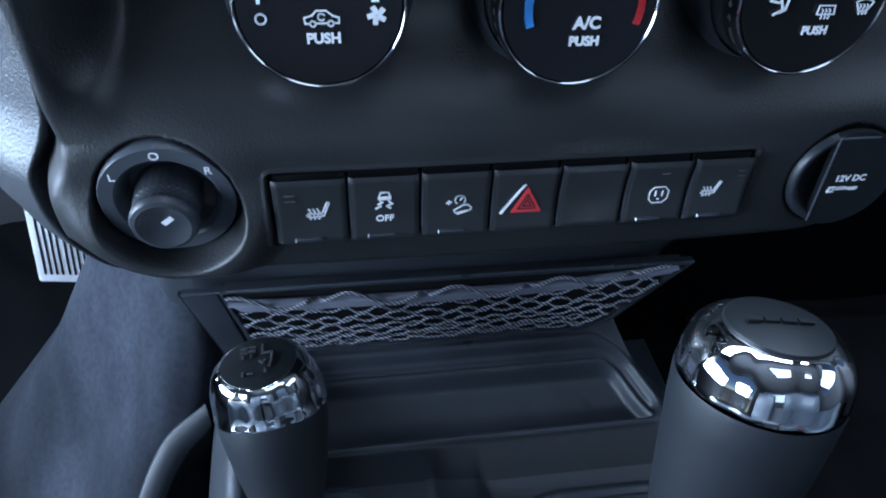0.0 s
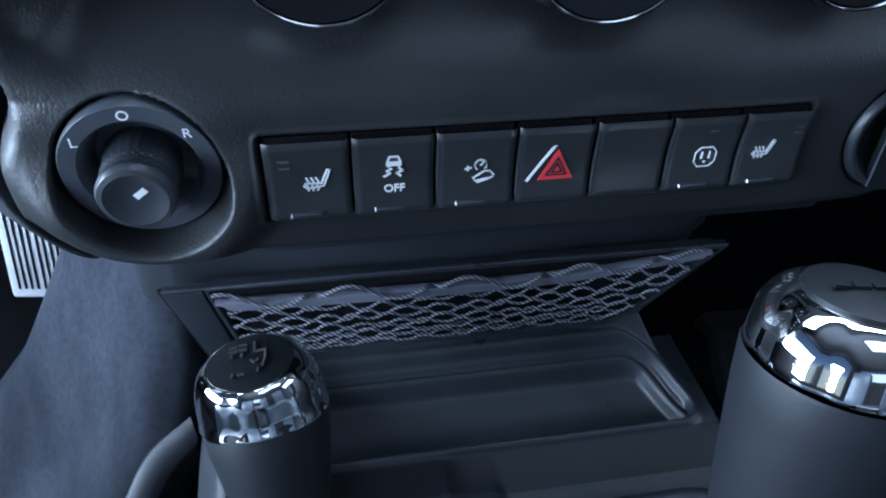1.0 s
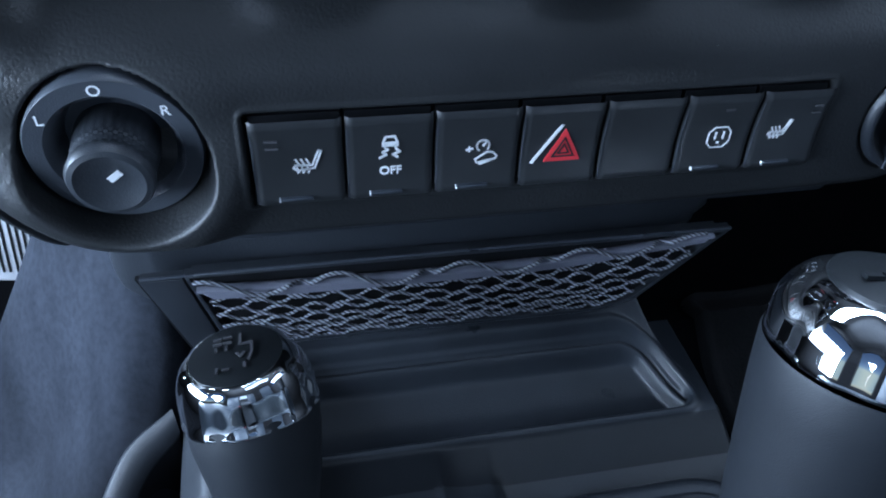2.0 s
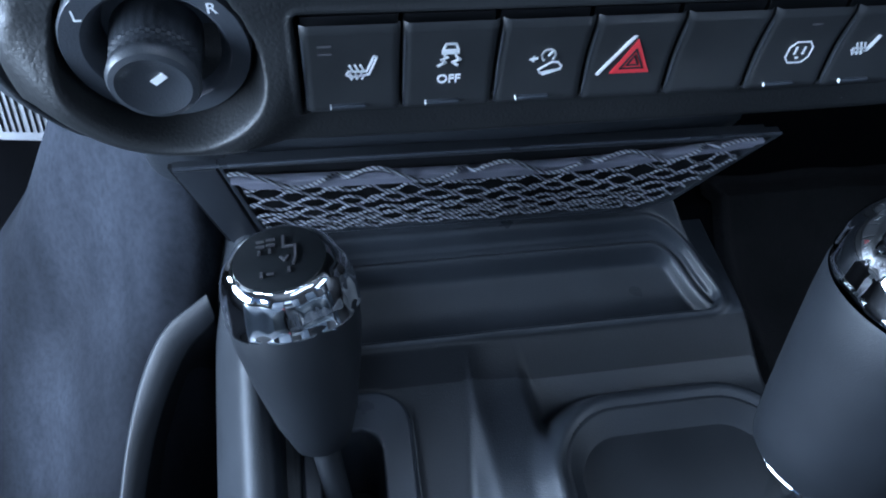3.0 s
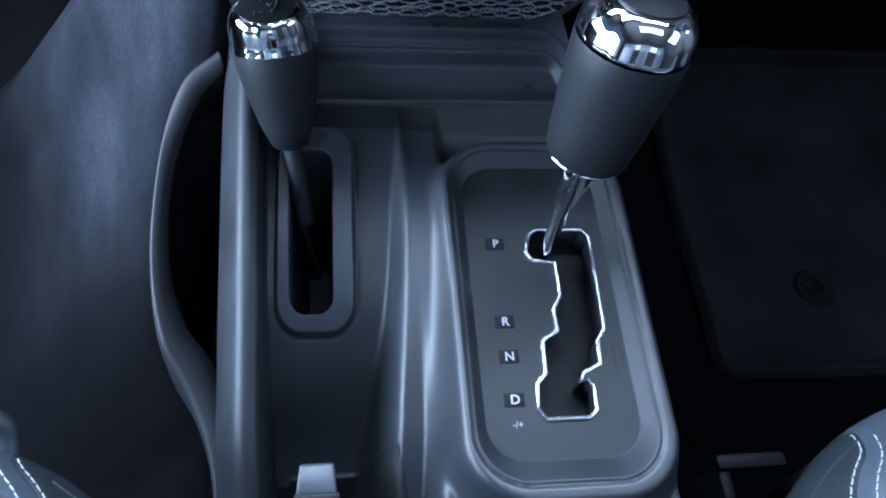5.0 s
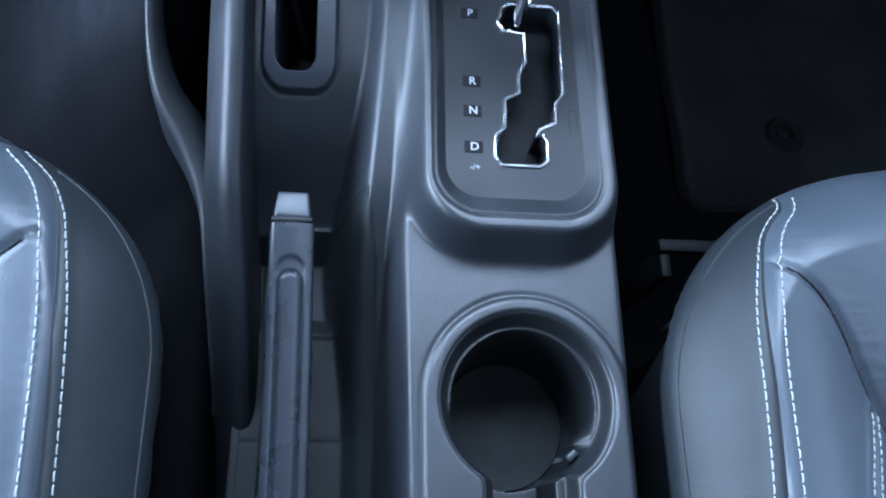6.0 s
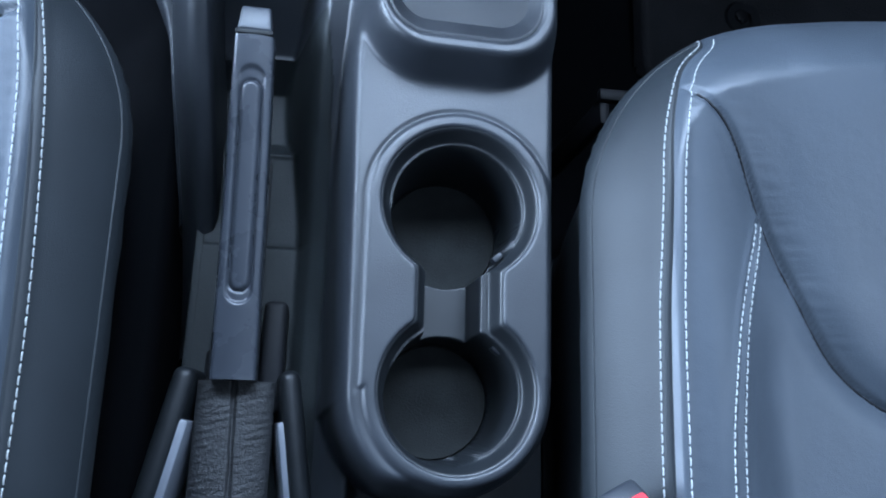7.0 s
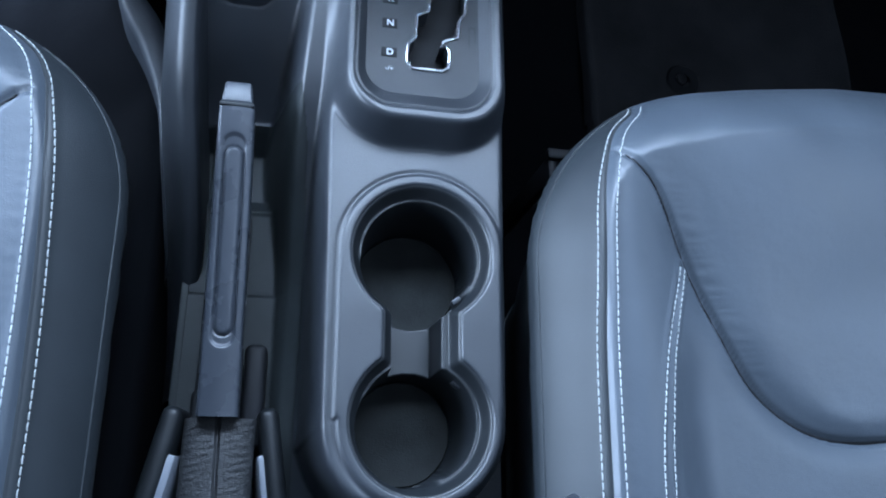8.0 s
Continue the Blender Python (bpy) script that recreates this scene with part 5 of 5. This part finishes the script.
part("front_face", box_bm(-0.040, 0.218, -0.420, -0.338, 0.505, 0.534, 0.008), SMOOTH, lid)
lock = part("lock_button", lathe([(0.0, 0.0042), (0.0078, 0.0036), (0.0090, 0.0022), (0.0092, -0.004)], flat(0.0985, -0.3490, 0.5640) @ Matrix.Diagonal((1.35, 0.95, 1, 1)), 40), SMOOTH, lid, "oval lock button")
part("keyhole", strokes([[(-0.0018, 0.0018), (0.0006, 0.0018), (0.0006, -0.0022)]], 0.0010, flat(0.0985, -0.3490, 0.5683), 0.0004), WHITE, lock)

# ---- seats ----
MIRROR = 0.150


def seat(side):
    """side: 1 the passenger's seat, -1 the driver's, which mirrors it."""
    label = "dark grey leather car seat with pale double stitching"
    root = thing("car_seat", (MIRROR / 2 + side * 0.39, -0.35, 0.08), label, "car seat", "front seats")

    # the driver's cushion has a tighter front corner
    turn_r, lead = (0.150, -0.0080) if side == 1 else (0.128, -0.0070)

    def wx_(x):
        return x if side == 1 else MIRROR - x

    welt_line = [(0.3060, -0.0200), (0.2980, -0.0340), (0.2865, -0.0460), (0.2768, -0.0600), (0.2695, -0.0800), (0.2635, -0.1050), (0.2597, -0.1350), (0.2565, -0.1850), (0.2540, -0.2250), (0.2522, -0.3000), (0.2510, -0.42)]
    if side == -1:
        welt_line = [(0.3060, -0.0130), (0.2985, -0.0210), (0.2890, -0.0300), (0.2795, -0.0415), (0.2725, -0.0550), (0.2672, -0.0710), (0.2600, -0.1120), (0.2557, -0.1640), (0.2520, -0.2350), (0.2505, -0.3000), (0.2495, -0.42)]
    piping = curve(welt_line, 5)
    SY = np.concatenate([steps(-0.760, -0.425, 0.012), steps(-0.420, 0.060, 0.0020)])
    # the columns follow the piping, where the side panel begins
    welt = np.interp(SY, [p[1] for p in piping][::-1], [p[0] for p in piping][::-1])
    # outer edge of the cushion, with a rounded front corner that bows forward to the middle
    corner = turn_r - np.sqrt(np.clip(turn_r**2 - np.clip(SY - lead + turn_r, 0, turn_r - 0.001) ** 2, 0, None))
    edge = 0.2185 + corner - 0.003 * np.clip((SY + 0.10) / -0.3, 0, 1.6)
    X = np.array([np.concatenate([np.linspace(min(e, w - 0.004) - 0.014, w, 85), np.linspace(w, 0.470, 100)[1:], np.linspace(0.470, 0.760, 36)[1:]]) for w, e in zip(welt, edge)]).T
    Y = np.broadcast_to(SY, X.shape)
    WELT = 84
    shear = 0.003 * np.clip((Y + 0.10) / -0.3, 0, 1.6)
    bow = ease(X, [(0.15, 0.0), (0.27, 0.002), (0.346, 0.009), (0.417, 0.022), (0.50, 0.033), (0.56, 0.035), (0.76, 0.020)])
    d = -sd_box(X + shear * smoothstep(0.4, 0.2, X), Y - bow, 0.2185, 0.7200, -1.2, lead, turn_r)
    roundness = 0.040 + 0.022 * smoothstep(0.27, 0.35, X)
    q = np.clip(d / roundness, 0, 1)
    flat_fall = 0.35 + 0.35 * smoothstep(0.300, 0.262, X) * smoothstep(-0.05, -0.14, Y)
    Z = 0.489 - 0.050 * (flat_fall * (1 - q) ** 1.15 + (1 - flat_fall) * (1 - np.sqrt(np.clip(1 - (1 - q) ** 2, 0, 1))))
    Z = Z - 0.20 * smoothstep(0.001, -0.010, d) - 0.08 * smoothstep(-0.008, -0.013, d)
    seam = curve([(0.2750, -0.0740), (0.3030, -0.1020), (0.3270, -0.1530), (0.3530, -0.2020), (0.3780, -0.2430), (0.4030, -0.2660), (0.4300, -0.2790), (0.4640, -0.2830), (0.507, -0.279), (0.541, -0.274), (0.567, -0.245), (0.588, -0.202), (0.604, -0.153), (0.625, -0.102), (0.653, -0.074)], 5)
    sdl = sd_line(X, Y, seam)
    inner_s = curve([(0.3240, -0.1590), (0.3045, -0.2150), (0.2955, -0.2620), (0.2895, -0.3120), (0.2860, -0.42)], 6)
    pd, idl = sd_line(X, Y, piping), sd_line(X, Y, inner_s)
    # crowned front panel, hollow seat middle
    inside_u = smoothstep(0.0, 0.05, np.interp(Y, [p[1] for p in seam[:36]][::-1], [p[0] for p in seam[:36]][::-1]) * -1 + X) * (Y > -0.290)
    Z = Z - 0.022 * smoothstep(0.275, 0.345, X) * smoothstep(-0.05, -0.20, Y) + 0.003 * inside_u * smoothstep(0.005, 0.06, d)
    begin = smoothstep(-0.07, -0.17, Y)
    Z = Z - (0.0036 + 0.0020 * begin) * np.exp(-(sdl / 0.0020) ** 2) - 0.0050 * begin * np.exp(-(sdl / 0.012) ** 2)
    Z = Z - 0.0016 * np.exp(-(pd / 0.0016) ** 2) + 0.0010 * np.exp(-((pd - 0.0045) / 0.003) ** 2)
    Z = Z - 0.0018 * np.exp(-(idl / 0.0014) ** 2) + 0.0010 * np.exp(-((idl - 0.0040) / 0.0025) ** 2) - 0.004 * smoothstep(0.30, 0.33, X) * smoothstep(-0.2, -0.26, Y)
    pucker = np.sin(Y * 900 + 3 * np.sin(Y * 170)) * np.exp(-((sdl - 0.010) / 0.007) ** 2) * (X > 0.30) * (Y > -0.24) + 0.6 * np.sin(Y * 700 + 2 * np.sin(Y * 90) + X * 60) * np.exp(-((pd - 0.009) / 0.006) ** 2) * (X > 0.262)
    Z = Z + 0.00022 * pucker
    Z = Z + 0.0016 * np.sin(X * 23 + 2.0 * np.sin(Y * 17)) * smoothstep(0.03, 0.08, d) * smoothstep(0.25, 0.32, X)
    top = smoothstep(-0.002, 0.004, d) > 0.3
    keep = d > -0.014
    tuck = np.clip(-d - 0.0002, 0, 0.011)  # drawn in below the edge
    XU = X + (11.0 - 4.0 * smoothstep(-0.04, -0.14, Y)) * tuck * smoothstep(0.36, 0.26, X)
    YU = Y - 6.0 * tuck * smoothstep(0.26, 0.40, X)
    WX = XU if side == 1 else MIRROR - XU
    finish("cushion", grid_mesh("cushion", WX[WELT:], YU[WELT:], Z[WELT:], keep[WELT:]), LEATHER, root, "dark grey leather seat cushion", sharp=0)
    # the panel's shade comes from the darker SIDE colour
    finish("side_panel", grid_mesh("side_panel", WX[:WELT + 1], YU[:WELT + 1], Z[:WELT + 1], keep[:WELT + 1]), SIDE, root, "side panel outside the piping, painted darker for shade", sharp=0)

    def height(x, y):
        j = min(max(int(np.searchsorted(SY, y)) - 1, 0), len(SY) - 2)
        v = (y - SY[j]) / (SY[j + 1] - SY[j])
        return float((1 - v) * np.interp(x, X[:, j], Z[:, j]) + v * np.interp(x, X[:, j + 1], Z[:, j + 1]))

    def stitch_row(line, off, length, gap):
        bm = bmesh.new()
        p = [np.array(q) for q in curve(line, 4)] if len(line) < 20 else [np.array(q) for q in line]
        along = np.r_[0, np.cumsum([np.linalg.norm(b - a) for a, b in zip(p, p[1:])])]
        px_, py_ = [a[0] for a in p], [a[1] for a in p]
        s = 0.002
        while s + length < along[-1]:
            pts = []
            for k in (0, 0.2, 0.5, 0.8, 1):
                x, y = float(np.interp(s + k * length, along, px_)), float(np.interp(s + k * length, along, py_))
                x2, y2 = float(np.interp(s + k * length + 0.001, along, px_)), float(np.interp(s + k * length + 0.001, along, py_))
                n = np.array([-(y2 - y), x2 - x])
                n = n / (np.linalg.norm(n) + 1e-9)
                wide = off * (0.68 + 0.32 * float(smoothstep(0.0, 0.06, s)) if off > 0 else 0.42 + 0.58 * float(smoothstep(0.02, 0.13, s)))
                x, y = x + n[0] * wide, y + n[1] * wide
                pts.append((wx_(x), y, height(x, y) + (0.0001 if k in (0, 1) else 0.0007)))
            if min(p[2] for p in pts) > 0.440:
                tube(pts, 0.00047, 5, bm=bm)
            s += length + gap
        return part("stitching", bm, THREAD, root, "row of pale grey stitches")

    line = [(float(x), float(y)) for x, y in seam if y < -0.078 or x > 0.4]
    part("seam", tube([(wx_(x), y, height(x, y) + 0.0004) for x, y in line], 0.0009, 6), DARK, root, "dark sewn seam across the cushion")
    rim = [(float(e) + 0.0030, float(y)) for e, y in zip(edge, SY) if -0.42 < y < lead - 0.012][::4]
    part("edge_piping", tube([(wx_(x), y, height(x, y) + 0.0002) for x, y in rim], 0.0009, 6), SIDE, root, "thin black piping along the lower edge")
    stitch_row(piping, 0.0062, 0.0043, 0.0016)
    stitch_row(piping, -0.0062, 0.0043, 0.0016)
    if side == 1:
        stitch_row(inner_s, 0.0042, 0.0032, 0.0016)
        stitch_row(inner_s, -0.0042, 0.0032, 0.0016)
    part("base", box_bm(wx_(0.32) if side == 1 else wx_(0.68), wx_(0.68) if side == 1 else wx_(0.32), -0.72, -0.06, 0.10, 0.34, 0.02), SIDE, root)
    bk = box_bm(wx_(0.23) if side == 1 else wx_(0.72), wx_(0.72) if side == 1 else wx_(0.23), -0.88, -0.74, 0.30, 1.05, 0.05, 4)
    part("backrest", bk, LEATHER, root, "dark grey leather backrest")
    return root


seat(1)
seat(-1)

# adjuster bar that reaches out in front of the driver's cushion
adjuster = thing("seat_adjuster_bar", (-0.215, -0.02, 0.33), "grey metal seat adjuster bar under the cushion", "lever")
part("bar", tube(curve([(-0.330, -0.070, 0.315), (-0.326, 0.020, 0.340), (-0.300, 0.040, 0.352), (-0.250, 0.043, 0.356), (-0.214, 0.040, 0.354), (-0.206, 0.020, 0.340), (-0.204, -0.070, 0.315)], 6), 0.0065, 12), SATIN, adjuster)

# seat bracket beside the passenger's cushion
bracket = thing("seat_bracket", (0.30, 0.02, 0.12), "small black seat frame bracket near the floor", "bracket")
part("arm", box_bm(0.280, 0.335, -0.010, 0.002, 0.318, 0.328, 0.004), DARK, bracket)
part("post", box_bm(0.282, 0.292, -0.030, -0.004, 0.10, 0.322, 0.004), DARK, bracket)


# ---- seat belt buckles ----
def buckle(m, label):
    root = thing("seat_belt_buckle", m.translation, label, "buckle", "front seat buckles")
    part("housing", box_bm(-0.0150, 0.0150, -0.070, 0.0, -0.012, 0.006, 0.004, 3, m), SMOOTH, root, "black buckle housing")
    part("release_button", box_bm(-0.0115, 0.0115, -0.034, 0.0015, 0.0005, 0.0082, 0.002, 3, m), BUCKLE_RED, root, "bright red release button")
    part("tongue_slot", box_bm(-0.0165, -0.0125, -0.030, 0.002, -0.004, 0.0075, 0.001, 2, m), WORN_CHROME, root, "bright metal edge")
    part("stalk", box_bm(-0.010, 0.010, -0.34, -0.068, -0.008, 0.0, 0.002, 2, m), SMOOTH, root)


buckle(pose(-0.0730, -0.3400, 0.500, 40, 0, -10) @ Matrix.Diagonal((0.8, 0.95, 0.9, 1)), "red and black seat belt buckle beside the armrest")
buckle(pose(0.2170, -0.3260, 0.498, 50, 12, 24) @ Matrix.Diagonal((0.85, 0.85, 0.85, 1)), "red and black seat belt buckle tucked against the cushion")

# ---- accelerator pedal ----
pedal = thing("accelerator_pedal", (-0.30, 0.63, 0.25), "grey ribbed metal accelerator pedal", "pedal")
pm = front(-0.2860, 0.6200, 0.2950, 6) @ pose(0, 0, 0, 0, 0, -6)
part("plate", box_bm(-0.0290, 0.0290, -0.042, 0.070, -0.008, 0.0, 0.004, 3, pm), PEDAL, pedal, "pale grey pedal plate")
for k in range(8):
    x = -0.0200 + 0.0057 * k + (0.0012 if k > 3 else 0)
    part("groove", box_bm(x - 0.0011, x + 0.0011, -0.030, 0.066, 0.0002, 0.0012, 0.0004, 1, pm), DARK, pedal)
part("pedal_arm", box_bm(-0.008, 0.008, 0.0, 0.30, -0.03, -0.010, 0.003, 2, pm), SMOOTH, pedal)
